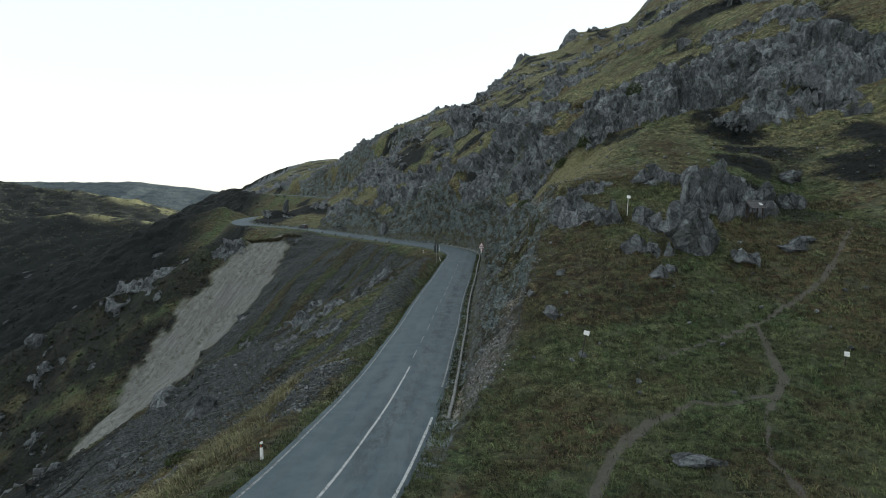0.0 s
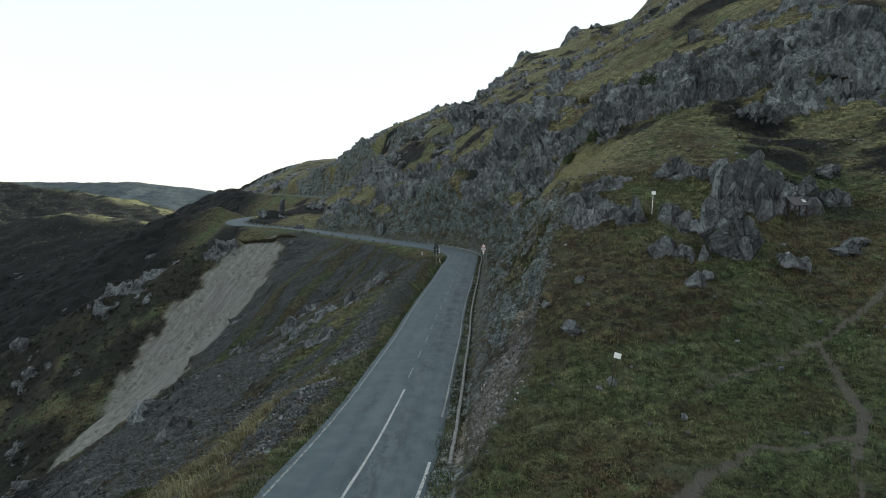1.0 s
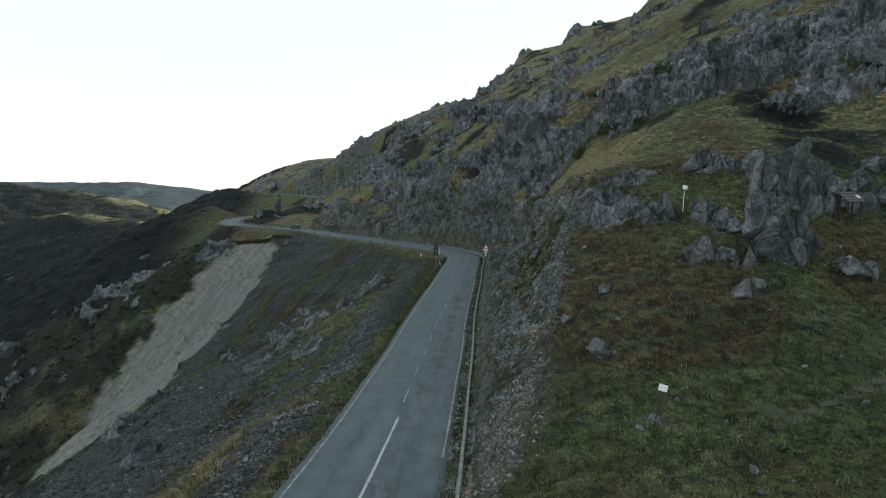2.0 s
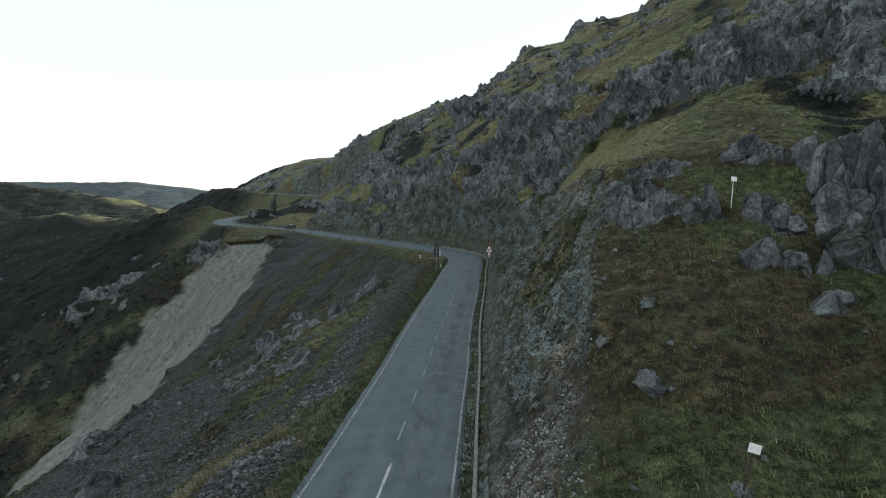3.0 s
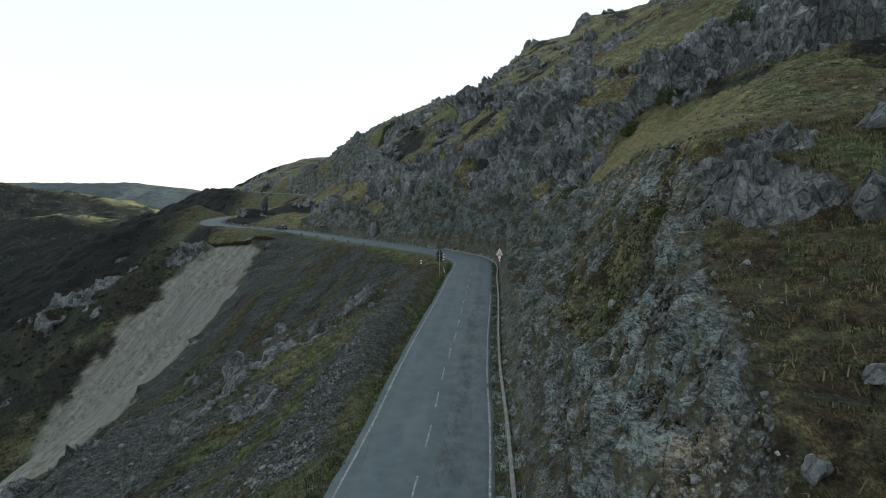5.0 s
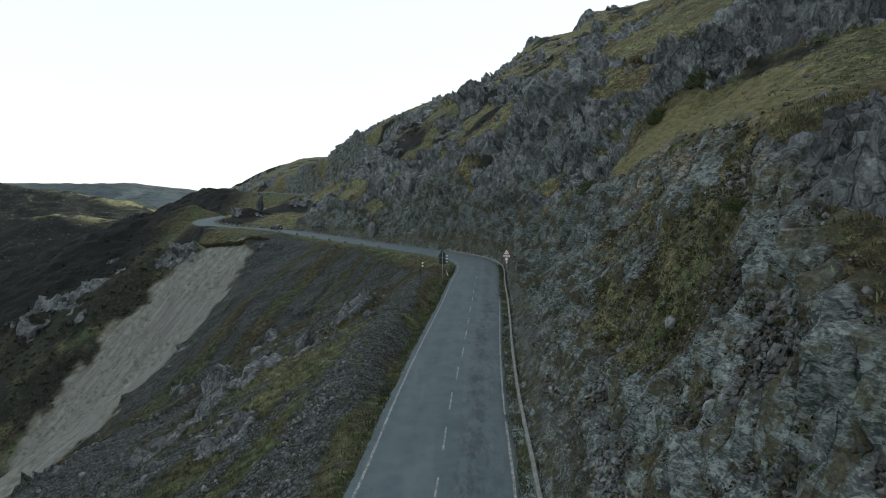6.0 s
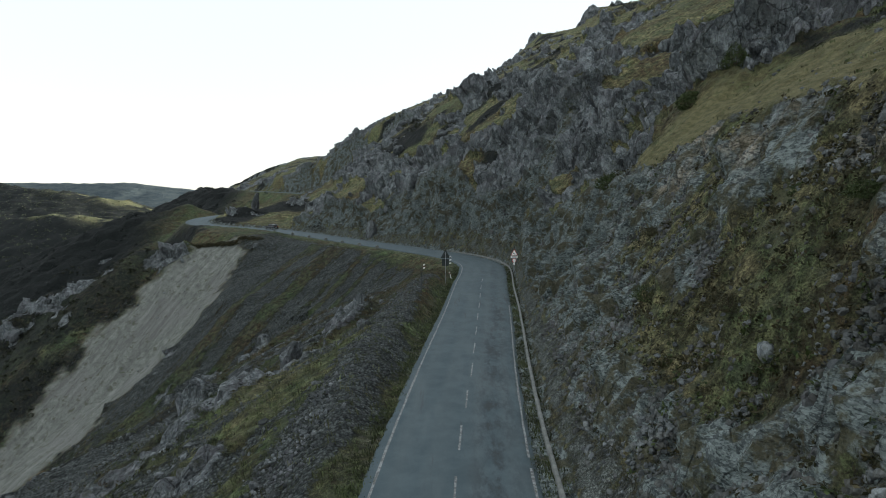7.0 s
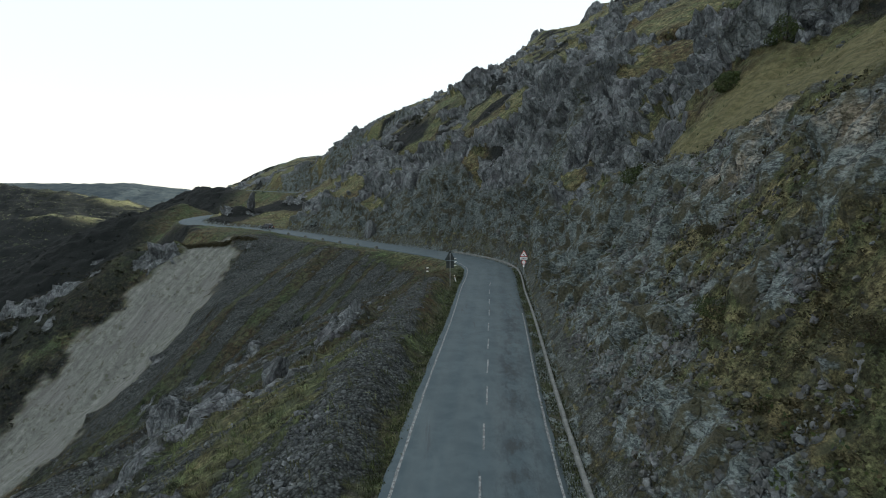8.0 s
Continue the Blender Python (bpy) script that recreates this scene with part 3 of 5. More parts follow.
def rock_look(k, grit=1.0, web=0.68):
    """Colour and relief of the grey, fractured and lichened rock."""
    v = k.scaled(1.0, 1.0, 0.6, 18, -22)
    warp = k.tree.nodes.new("ShaderNodeVectorMath")
    warp.operation = "MULTIPLY_ADD"
    nz = k.tree.nodes.new("ShaderNodeTexNoise")
    nz.inputs["Scale"].default_value, nz.inputs["Detail"].default_value, nz.inputs["Roughness"].default_value = 1.6, 3.0, 0.6
    k.tree.links.new(v, nz.inputs["Vector"])
    k.tree.links.new(nz.outputs["Color"], warp.inputs[0])
    warp.inputs[1].default_value = (0.22, 0.22, 0.22)
    k.tree.links.new(v, warp.inputs[2])
    w = warp.outputs[0]
    tones, heights = [], []
    for scale in (0.9, 2.6, 6.5):
        cell = k.voronoi(scale, "F1", "Color", vec=w)
        s = k.tree.nodes.new("ShaderNodeSeparateColor")
        k.tree.links.new(cell, s.inputs[0])
        tones.append(s.outputs[0])
        heights.append(s.outputs[1])
    long = k.scaled(1.25, 1.25, 0.8, vec=w)
    crack = k.math("MULTIPLY", k.ramp(k.voronoi(0.75, "DISTANCE_TO_EDGE", vec=long), 0.0, 0.045), k.ramp(k.voronoi(2.1, "DISTANCE_TO_EDGE", vec=w), 0.0, 0.06, 0.6, 1.0))
    grain = k.noise(9.0, 8, 0.78)
    tone = k.math("ADD", k.math("MULTIPLY", tones[0], 0.3), k.math("ADD", k.math("MULTIPLY", tones[1], 0.35), k.math("MULTIPLY", tones[2], 0.35)))
    c = k.mix(k.ramp(tone, 0.15, 0.85), (0.098, 0.110, 0.118), (0.266, 0.292, 0.302))
    c = k.mix(k.math("MULTIPLY", k.ramp(k.noise(0.28, 5, 0.65), 0.48, 0.62), 0.5), c, (0.178, 0.178, 0.196))
    c = k.mix(k.math("MULTIPLY", k.ramp(k.noise(2.9, 7, 0.78), 0.58, 0.70), 0.4), c, (0.37, 0.38, 0.36))
    c = k.mix(k.math("MULTIPLY", k.ramp(k.noise(0.75, 7, 0.75), 0.55, 0.64), 0.5), c, (0.070, 0.076, 0.042))
    c = k.mix(k.math("MULTIPLY", k.ramp(k.noise(3.4, 5, 0.7), 0.56, 0.64), 0.35), c, (0.065, 0.062, 0.042))
    c = k.scale_color(c, k.ramp(grain, 0.28, 0.72, 1 - 0.4 * grit, 1 + 0.45 * grit))
    slab = k.voronoi(0.8, "F1", "Color", vec=long)
    s = k.tree.nodes.new("ShaderNodeSeparateColor")
    k.tree.links.new(slab, s.inputs[0])
    joint = s.outputs[0]
    c = k.scale_color(c, k.ramp(joint, 0.1, 0.9, 0.66, 1.22))
    c = k.scale_color(c, k.ramp(crack, 0.0, 1.0, web, 1.0))
    h = k.math("ADD", k.math("MULTIPLY", heights[0], 0.45), k.math("MULTIPLY", heights[1], 0.45))
    h = k.math("ADD", h, k.math("MULTIPLY", heights[2], 0.22))
    h = k.math("ADD", h, k.math("MULTIPLY", crack, 0.45))
    h = k.math("ADD", h, k.math("MULTIPLY", grain, 0.5 * grit))
    h = k.math("ADD", h, k.math("MULTIPLY", joint, 0.55))
    return c, h


def stones_look(k, scale, a, b):
    """Colour and relief of loose broken stone."""
    cell = k.voronoi(scale, "F1", "Color")
    s = k.tree.nodes.new("ShaderNodeSeparateColor")
    k.tree.links.new(cell, s.inputs[0])
    dist = k.voronoi(scale)
    c = k.mix(s.outputs[0], a, b)
    c = k.scale_color(c, k.ramp(dist, 0.25, 0.75, 1.15, 0.5))
    return c, k.math("SUBTRACT", k.math("MULTIPLY", s.outputs[1], 0.6), dist)


def ground_material():
    k = Nodes("hillside")
    rock, scree, slide, path = k.attribute("cover_a")
    dry, shrub, brown, gravel = k.attribute("cover_b")
    fine, mid, big = k.noise(7.0, 6, 0.7), k.noise(1.3, 5, 0.6), k.noise(0.22, 4, 0.55)
    blades = k.noise(22.0, 4, 0.7, vec=k.scaled(1.0, 0.35, 0.5))
    green = k.mix(k.ramp(mid, 0.35, 0.65), (0.040, 0.064, 0.027), (0.090, 0.118, 0.054))
    green = k.mix(k.ramp(big, 0.42, 0.6), green, (0.076, 0.086, 0.042))
    straw = k.mix(fine, (0.150, 0.132, 0.066), (0.285, 0.255, 0.135))
    rust = k.mix(fine, (0.042, 0.033, 0.020), (0.110, 0.078, 0.042))
    c = k.mix(k.math("MULTIPLY", dry, k.ramp(k.noise(0.8, 5, 0.65), 0.38, 0.66, 0.1, 0.9)), green, straw)
    c = k.mix(k.math("MULTIPLY", brown, k.ramp(k.noise(1.1, 5, 0.65), 0.38, 0.6, 0.1, 0.95)), c, rust)
    c = k.scale_color(c, k.ramp(blades, 0.27, 0.73, 0.25, 1.55))
    c = k.scale_color(c, k.ramp(k.noise(1.9, 6, 0.72), 0.35, 0.65, 0.36, 1.7))
    cut, cap, lip, _ = k.attribute("cover_c")
    run = k.noise(1.0, 6, 0.7, vec=k.scaled(0.16, 1.1, 0.3))
    run = k.math("ADD", k.math("MULTIPLY", run, k.math("SUBTRACT", 1.0, cut)), k.math("MULTIPLY", cut, 0.5))
    c = k.scale_color(c, k.ramp(run, 0.32, 0.68, 0.6, 1.35))
    patchn = k.noise(0.55, 5, 0.6, distort=0.6)
    c = k.mix(k.math("MULTIPLY", k.ramp(patchn, 0.53, 0.62), 0.55), c, (0.105, 0.118, 0.075))
    c = k.mix(k.math("MULTIPLY", k.ramp(patchn, 0.46, 0.38), k.math("SUBTRACT", 0.45, k.math("MULTIPLY", dry, 0.3))), c, (0.070, 0.055, 0.030))
    bleached = k.mix(k.ramp(k.noise(2.6, 6, 0.7, vec=k.scaled(1.0, 0.4, 1.0)), 0.35, 0.65), (0.100, 0.098, 0.044), (0.240, 0.220, 0.112))
    c = k.mix(k.math("MULTIPLY", lip, 0.75), c, bleached)
    # shrub and wood cover: shade inside the crowns and a blue haze cast are in this colour
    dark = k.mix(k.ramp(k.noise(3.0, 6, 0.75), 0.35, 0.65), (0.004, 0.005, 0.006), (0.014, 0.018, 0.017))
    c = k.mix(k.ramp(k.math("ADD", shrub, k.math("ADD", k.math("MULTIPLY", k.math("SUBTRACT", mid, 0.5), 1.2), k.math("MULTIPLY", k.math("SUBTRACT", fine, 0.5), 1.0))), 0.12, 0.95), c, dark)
    earth = k.mix(fine, (0.09, 0.082, 0.072), (0.20, 0.188, 0.168))
    c = k.mix(k.math("MULTIPLY", k.ramp(k.math("ADD", path, k.math("MULTIPLY", k.math("SUBTRACT", fine, 0.5), 1.1)), 0.45, 0.85), 0.8), c, earth)
    grav, gh = stones_look(k, 9.0, (0.11, 0.105, 0.10), (0.26, 0.25, 0.24))
    c = k.mix(k.math("MULTIPLY", gravel, k.ramp(mid, 0.45, 0.65)), c, grav)
    screec, sh = stones_look(k, 6.5, (0.033, 0.040, 0.042), (0.158, 0.178, 0.174))
    screem = k.ramp(k.math("ADD", scree, k.math("MULTIPLY", k.math("SUBTRACT", k.noise(1.2, 8, 0.8), 0.5), 2.6)), 0.35, 0.75)
    screec = k.mix(k.math("MULTIPLY", cut, 0.8), screec, k.scale_color(stones_look(k, 15.0, (0.10, 0.115, 0.105), (0.31, 0.34, 0.315))[0], k.ramp(k.noise(0.9, 6, 0.7), 0.35, 0.65, 0.55, 1.2)))
    screec = k.mix(k.math("MULTIPLY", cap, 0.85), screec, k.scale_color(stones_look(k, 8.0, (0.20, 0.19, 0.17), (0.46, 0.44, 0.40))[0], k.ramp(k.noise(2.2, 6, 0.75), 0.36, 0.62, 0.55, 1.15)))
    screec = k.scale_color(screec, k.ramp(run, 0.3, 0.7, 0.65, 1.3))
    c = k.mix(screem, c, screec)
    sandn = k.noise(0.9, 7, 0.75, vec=k.scaled(1.0, 1.0, 0.35, 0, 0))
    sand = k.mix(k.ramp(sandn, 0.3, 0.7), (0.100, 0.106, 0.097), (0.195, 0.203, 0.186))
    sand = k.mix(k.ramp(k.noise(0.12, 5, 0.6), 0.45, 0.62), sand, (0.15, 0.153, 0.145))
    sand = k.scale_color(sand, k.ramp(k.noise(5.0, 6, 0.75), 0.3, 0.7, 0.72, 1.2))
    fall = k.noise(0.5, 6, 0.7, vec=k.scaled(2.2, 0.10, 0.3, vec=k.scaled(1, 1, 1, rz=27)))
    sand = k.scale_color(sand, k.ramp(fall, 0.34, 0.66, 0.76, 1.14))
    sand = k.mix(k.math("MULTIPLY", k.ramp(k.noise(0.7, 6, 0.75), 0.56, 0.61), 0.85), sand, (0.075, 0.080, 0.058))
    c = k.mix(slide, c, sand)
    rc, rh = rock_look(k, 0.65)
    bed = k.scaled(1.0, 0.8, 1.9, 24, 34)
    shards = []
    for scale in (3.2, 8.0, 19.0):
        s = k.tree.nodes.new("ShaderNodeSeparateColor")
        k.tree.links.new(k.voronoi(scale, "F1", "Color", vec=bed), s.inputs[0])
        shards.append(s)
    tone = k.math("ADD", k.math("MULTIPLY", shards[0].outputs[0], 0.3), k.math("ADD", k.math("MULTIPLY", shards[1].outputs[0], 0.4), k.math("MULTIPLY", shards[2].outputs[0], 0.3)))
    tone = k.math("ADD", tone, k.math("MULTIPLY", k.math("SUBTRACT", k.noise(0.5, 6, 0.7), 0.5), 0.5))
    fresh = k.mix(k.ramp(tone, 0.24, 0.80), (0.038, 0.052, 0.053), (0.295, 0.350, 0.338))
    rc = k.mix(k.math("MULTIPLY", cut, 0.75), rc, fresh)
    shard_h = k.math("ADD", k.math("MULTIPLY", shards[0].outputs[1], 0.5), k.math("ADD", k.math("MULTIPLY", shards[1].outputs[1], 0.4), k.math("MULTIPLY", shards[2].outputs[1], 0.2)))
    rh = k.math("ADD", k.math("MULTIPLY", rh, k.math("SUBTRACT", 1.0, k.math("MULTIPLY", cut, 0.6))), k.math("MULTIPLY", shard_h, k.math("MULTIPLY", cut, 0.7)))
    soil = k.mix(k.noise(0.35, 4, 0.6), (0.075, 0.058, 0.036), (0.066, 0.074, 0.034))
    rc = k.mix(k.math("MULTIPLY", cut, k.math("MULTIPLY", k.ramp(k.noise(0.6, 7, 0.72), 0.47, 0.57), 0.85)), rc, k.scale_color(soil, k.ramp(k.noise(8.0, 5, 0.7), 0.3, 0.7, 0.5, 1.5)))
    rc = k.mix(k.math("MULTIPLY", cap, k.ramp(k.noise(1.6, 6, 0.75), 0.40, 0.56, 0.15, 0.8)), rc, k.scale_color((0.37, 0.32, 0.25), k.ramp(tone, 0.2, 0.8, 0.3, 1.5)))
    rm = k.ramp(k.math("ADD", rock, k.math("MULTIPLY", k.math("SUBTRACT", k.noise(1.7, 6, 0.7), 0.5), 1.5)), 0.38, 0.62)
    c = k.mix(rm, c, rc)
    turf_h = k.math("ADD", k.math("MULTIPLY", fine, 0.35), k.math("ADD", k.math("MULTIPLY", blades, 0.3), k.math("MULTIPLY", mid, 0.6)))
    def blend(f, a, b):
        return k.math("ADD", k.math("MULTIPLY", a, k.math("SUBTRACT", 1.0, f)), k.math("MULTIPLY", b, f))
    h = blend(screem, turf_h, k.math("MULTIPLY", sh, 0.7))
    h = blend(slide, h, k.math("ADD", k.math("MULTIPLY", sandn, 0.10), k.math("MULTIPLY", fall, 0.16)))
    h = blend(rm, h, rh)
    k.bump(h, 0.6, 1.0)
    return k.done(c, 0.92, spec=0.2)


GROUND = ground_material()


def stone_material(name="stone"):
    k = Nodes(name)
    c, h = rock_look(k, 0.8, 0.78)
    c = k.scale_color(c, k.ramp(k.island(), 0.0, 1.0, 0.5, 0.95))
    k.bump(h, 0.16, 1.0)
    return k.done(c, 0.9, spec=0.25)


STONE = stone_material()


def rubble_material():
    k = Nodes("cut_rubble")
    c, h = rock_look(k, 0.7)
    c = k.mix(k.math("MULTIPLY", k.island(), 0.5), c, (0.120, 0.112, 0.088))
    c = k.scale_color(c, k.ramp(k.noise(0.5, 4, 0.6), 0.35, 0.65, 0.5, 1.0))
    k.bump(h, 0.12, 1.0)
    return k.done(c, 0.92, spec=0.2)


RUBBLE = rubble_material()


def scree_material():
    k = Nodes("scree_stone")
    c, h = rock_look(k, 0.5)
    c = k.mix(0.55, c, (0.080, 0.088, 0.088))
    c = k.scale_color(c, k.ramp(k.island(), 0.0, 1.0, 0.4, 1.15))
    k.bump(h, 0.08, 1.0)
    return k.done(c, 0.92, spec=0.2)


SCREE_STONE = scree_material()


def asphalt_material():
    k = Nodes("asphalt")
    u, s, wear, patch = k.attribute("lane")
    fine, mid = k.noise(60.0, 3, 0.7), k.noise(0.9, 5, 0.6)
    c = k.mix(k.ramp(mid, 0.3, 0.7), (0.051, 0.075, 0.087), (0.074, 0.103, 0.117))
    c = k.mix(k.math("MULTIPLY", wear, 0.4), c, (0.098, 0.122, 0.131))
    c = k.mix(k.math("MULTIPLY", patch, k.ramp(k.noise(1.6, 6, 0.75, vec=k.scaled(1.0, 0.35, 1.0)), 0.42, 0.62)), c, (0.036, 0.045, 0.050))
    seam = k.noise(1.1, 5, 0.75, vec=k.scaled(2.2, 0.12, 1.0))
    c = k.mix(k.math("MULTIPLY", k.ramp(seam, 0.60, 0.68), 0.55), c, (0.045, 0.049, 0.053))
    c = k.mix(k.math("MULTIPLY", k.ramp(k.noise(0.35, 4, 0.6, vec=k.scaled(1.4, 0.25, 1.0)), 0.5, 0.66), 0.4), c, (0.104, 0.130, 0.140))
    c = k.scale_color(c, k.ramp(fine, 0.2, 0.8, 0.82, 1.18))
    k.bump(fine, 0.006, 0.6)
    return k.done(c, 0.82, spec=0.35)


def paint_material(name, color, worn, base=(0.11, 0.113, 0.115)):
    k = Nodes(name)
    f = k.ramp(k.noise(5.0, 6, 0.8), worn - 0.08, worn + 0.06)
    c = k.mix(f, base, color)
    k.bump(k.noise(60.0, 3, 0.7), 0.004, 0.5)
    return k.done(c, 0.75)


def plain(name, color, rough=0.6, metal=0.0, spread=0.25, scale=6.0, relief=0.004):
    """A painted or bare surface with mottling, grime and a fine relief."""
    k = Nodes(name)
    n, g = k.noise(scale, 5, 0.65), k.noise(scale * 9, 4, 0.6)
    c = k.scale_color(color, k.ramp(n, 0.25, 0.75, 1 - spread, 1 + spread))
    c = k.scale_color(c, k.ramp(g, 0.2, 0.8, 0.92, 1.08))
    k.bump(g, relief, 0.6)
    return k.done(c, k.ramp(n, 0.2, 0.8, rough - 0.08, min(1.0, rough + 0.1)), metal)


ASPHALT = asphalt_material()
LINE = paint_material("line_paint", (0.38, 0.40, 0.40), 0.45)
LINE_WORN = paint_material("worn_line_paint", (0.27, 0.29, 0.29), 0.52)
CONCRETE = plain("concrete", (0.155, 0.162, 0.155), 0.9, spread=0.4, scale=2.5, relief=0.01)
WHITE = plain("white_paint", (0.80, 0.80, 0.79), 0.5, spread=0.08)
BLACK = plain("black_plastic", (0.02, 0.02, 0.022), 0.5)
REFLECTOR = plain("amber_reflector", (0.55, 0.16, 0.05), 0.25)
STEEL = plain("galvanised_steel", (0.32, 0.33, 0.34), 0.45, 0.8)
DARKSTEEL = plain("weathered_steel", (0.045, 0.055, 0.055), 0.6, 0.3)
RED = plain("red_paint", (0.45, 0.03, 0.025), 0.45)
WOOD = plain("weathered_wood", (0.05, 0.042, 0.036), 0.85, spread=0.4, scale=4.0, relief=0.01)
GREYWOOD = plain("grey_board", (0.085, 0.085, 0.088), 0.8, spread=0.3)
CARBODY = plain("car_paint", (0.05, 0.055, 0.06), 0.28, 0.4, 0.08)
CARGLASS = plain("car_glass", (0.015, 0.018, 0.02), 0.08)
TYRE = plain("rubber", (0.02, 0.02, 0.02), 0.85)
TAILLIGHT = plain("tail_light", (0.30, 0.02, 0.015), 0.2)


def leaf_material(name, a, b, spec=0.25):
    k = Nodes(name)
    c = k.mix(k.island(), a, b)
    c = k.scale_color(c, k.ramp(k.noise(2.0, 3, 0.6), 0.3, 0.7, 0.75, 1.25))
    return k.done(c, 0.7, spec=spec)


LEAF = leaf_material("bush_leaf", (0.020, 0.032, 0.010), (0.055, 0.075, 0.022))
LEAF_DARK = leaf_material("heath_leaf", (0.012, 0.015, 0.009), (0.038, 0.043, 0.023))
LEAF_RUST = leaf_material("bramble_leaf", (0.019, 0.023, 0.010), (0.060, 0.050, 0.023))
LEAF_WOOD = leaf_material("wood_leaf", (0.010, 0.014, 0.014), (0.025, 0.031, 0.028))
# paler than the nearer wood: sunlight on the far crests is boosted in the leaf colour
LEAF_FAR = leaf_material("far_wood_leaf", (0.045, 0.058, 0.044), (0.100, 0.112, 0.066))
BARK = plain("bark", (0.07, 0.055, 0.04), 0.9, spread=0.3)


def grass_material():
    k = Nodes("grass_blade")
    tone, dry, brown, _ = k.attribute("tint")
    c = k.mix(k.island(), (0.044, 0.062, 0.024), (0.108, 0.130, 0.056))
    c = k.mix(dry, c, k.mix(k.island(), (0.115, 0.103, 0.058), (0.215, 0.195, 0.118)))
    c = k.mix(brown, c, k.mix(k.island(), (0.06, 0.046, 0.028), (0.12, 0.09, 0.052)))
    c = k.scale_color(c, tone)
    return k.done(c, 0.75, spec=0.2)


GRASS = grass_material()

# ---- the ground, one sheet to the horizon ----
me = grid_mesh("ground", POS, NX, NY, ROCK < 0.5)
put_attribute(me, "cover_a", (ROCK, SCREE, SLIDEM, PATHM))
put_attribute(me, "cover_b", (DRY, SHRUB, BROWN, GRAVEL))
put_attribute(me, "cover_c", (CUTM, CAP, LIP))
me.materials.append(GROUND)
ground = tagged(new("ground", me), "rocky mountain slope with rough autumn grass, scree and a rock cutting", "ground", kind="structure")

GZ = POS[:, 2].reshape(NY, NX)


def lookup(field, x, y):
    """A field of the ground sheet at x, y."""
    f = field.reshape(NY, NX)
    i = np.clip(np.searchsorted(XS, x) - 1, 0, NX - 2)
    j = np.clip(np.searchsorted(YS, y) - 1, 0, NY - 2)
    u, v = (x - XS[i]) / (XS[i + 1] - XS[i]), (y - YS[j]) / (YS[j + 1] - YS[j])
    return (f[j, i] * (1 - u) + f[j, i + 1] * u) * (1 - v) + (f[j + 1, i] * (1 - u) + f[j + 1, i + 1] * u) * v


def at_ground(x, y):
    return float(lookup(POS[:, 2], np.array([float(x)]), np.array([float(y)]))[0])


# ---- road ----
def road_at(s, u):
    """Place on the road's plan: s along, u to the right, with the camber."""
    x, y, z = (np.interp(s, ALONG, AXIS[:, k]) for k in range(3))
    nx, ny = np.interp(s, ALONG, NORMAL[:, 0]), np.interp(s, ALONG, NORMAL[:, 1])
    return np.stack([x + u * nx, y + u * ny, z + 0.06 - 0.018 * np.abs(u)], -1)


def s_of(y):
    return float(np.interp(y, AXIS[:, 1][:320], ALONG[:320]))


def strip(name, s0, s1, us, lift, material, step=0.7, wobble=0.0):
    n = max(2, int((s1 - s0) / step) + 1)
    ss = np.linspace(s0, s1, n)
    rows = []
    for k, u in enumerate(us):
        w = wobble * vnoise(ss / 1.3, ss * 0 + 3.7 * k) if wobble and k in (0, len(us) - 1) else 0
        p = road_at(ss, u + w)
        p[:, 2] += lift
        rows.append(p)
    v = np.stack(rows, 1).reshape(-1, 3)
    me = grid_mesh(name, v, len(us), n)
    me.materials.append(material)
    return me, ss


END = ALONG[-1]
US = np.concatenate([[-3.62], np.linspace(-3.45, 3.28, 15), [3.36]])
me, ss = strip("road", 0, END, US, 0.0, ASPHALT, 0.5, wobble=0.05)
co = np.empty(len(me.vertices) * 3, np.float32)
me.vertices.foreach_get("co", co)
co = co.reshape(-1, 3)
uu, sl = np.tile(US, len(ss)), np.repeat(ss, len(US))
co[:, 2] -= np.where((uu < -3.5) | (uu > 3.3), 0.09, 0.0)
me.vertices.foreach_set("co", co.ravel())
tracks = np.exp(-((np.abs(np.abs(uu) - 1.6) - 0.75) / 0.35) ** 2)
spot = 0
for sy, u0, ls, lu in ((67, 1.5, 5, 0.5), (75, 1.7, 6, 0.7), (31, 0.6, 6, 1.0), (58, 1.3, 5, 0.6), (47, 0.9, 5, 0.5), (93, 1.9, 8, 0.6), (40, -1.6, 4, 0.35), (84, 1.4, 4, 0.4)):
    spot = spot + np.exp(-(((sl - s_of(sy)) / ls) ** 2 + ((uu - u0) / lu) ** 2))
right_lane = smooth(0.1, 1.2, uu) * 0.35
put_attribute(me, "lane", (uu * 0.1 + 0.5, sl * 0.001, tracks, np.clip(spot + right_lane, 0, 1)))
road = tagged(new("road", me), "grey worn two-lane asphalt mountain road with dark patches", "road", kind="structure")


def marking(name, s0, s1, u, width, material, label, wobble=0.015):
    me, _ = strip(name, s0, s1, (u - width / 2, u + width / 2), 0.006, material, 0.5, wobble)
    return tagged(new(name, me), label, "road marking", kind="structure")


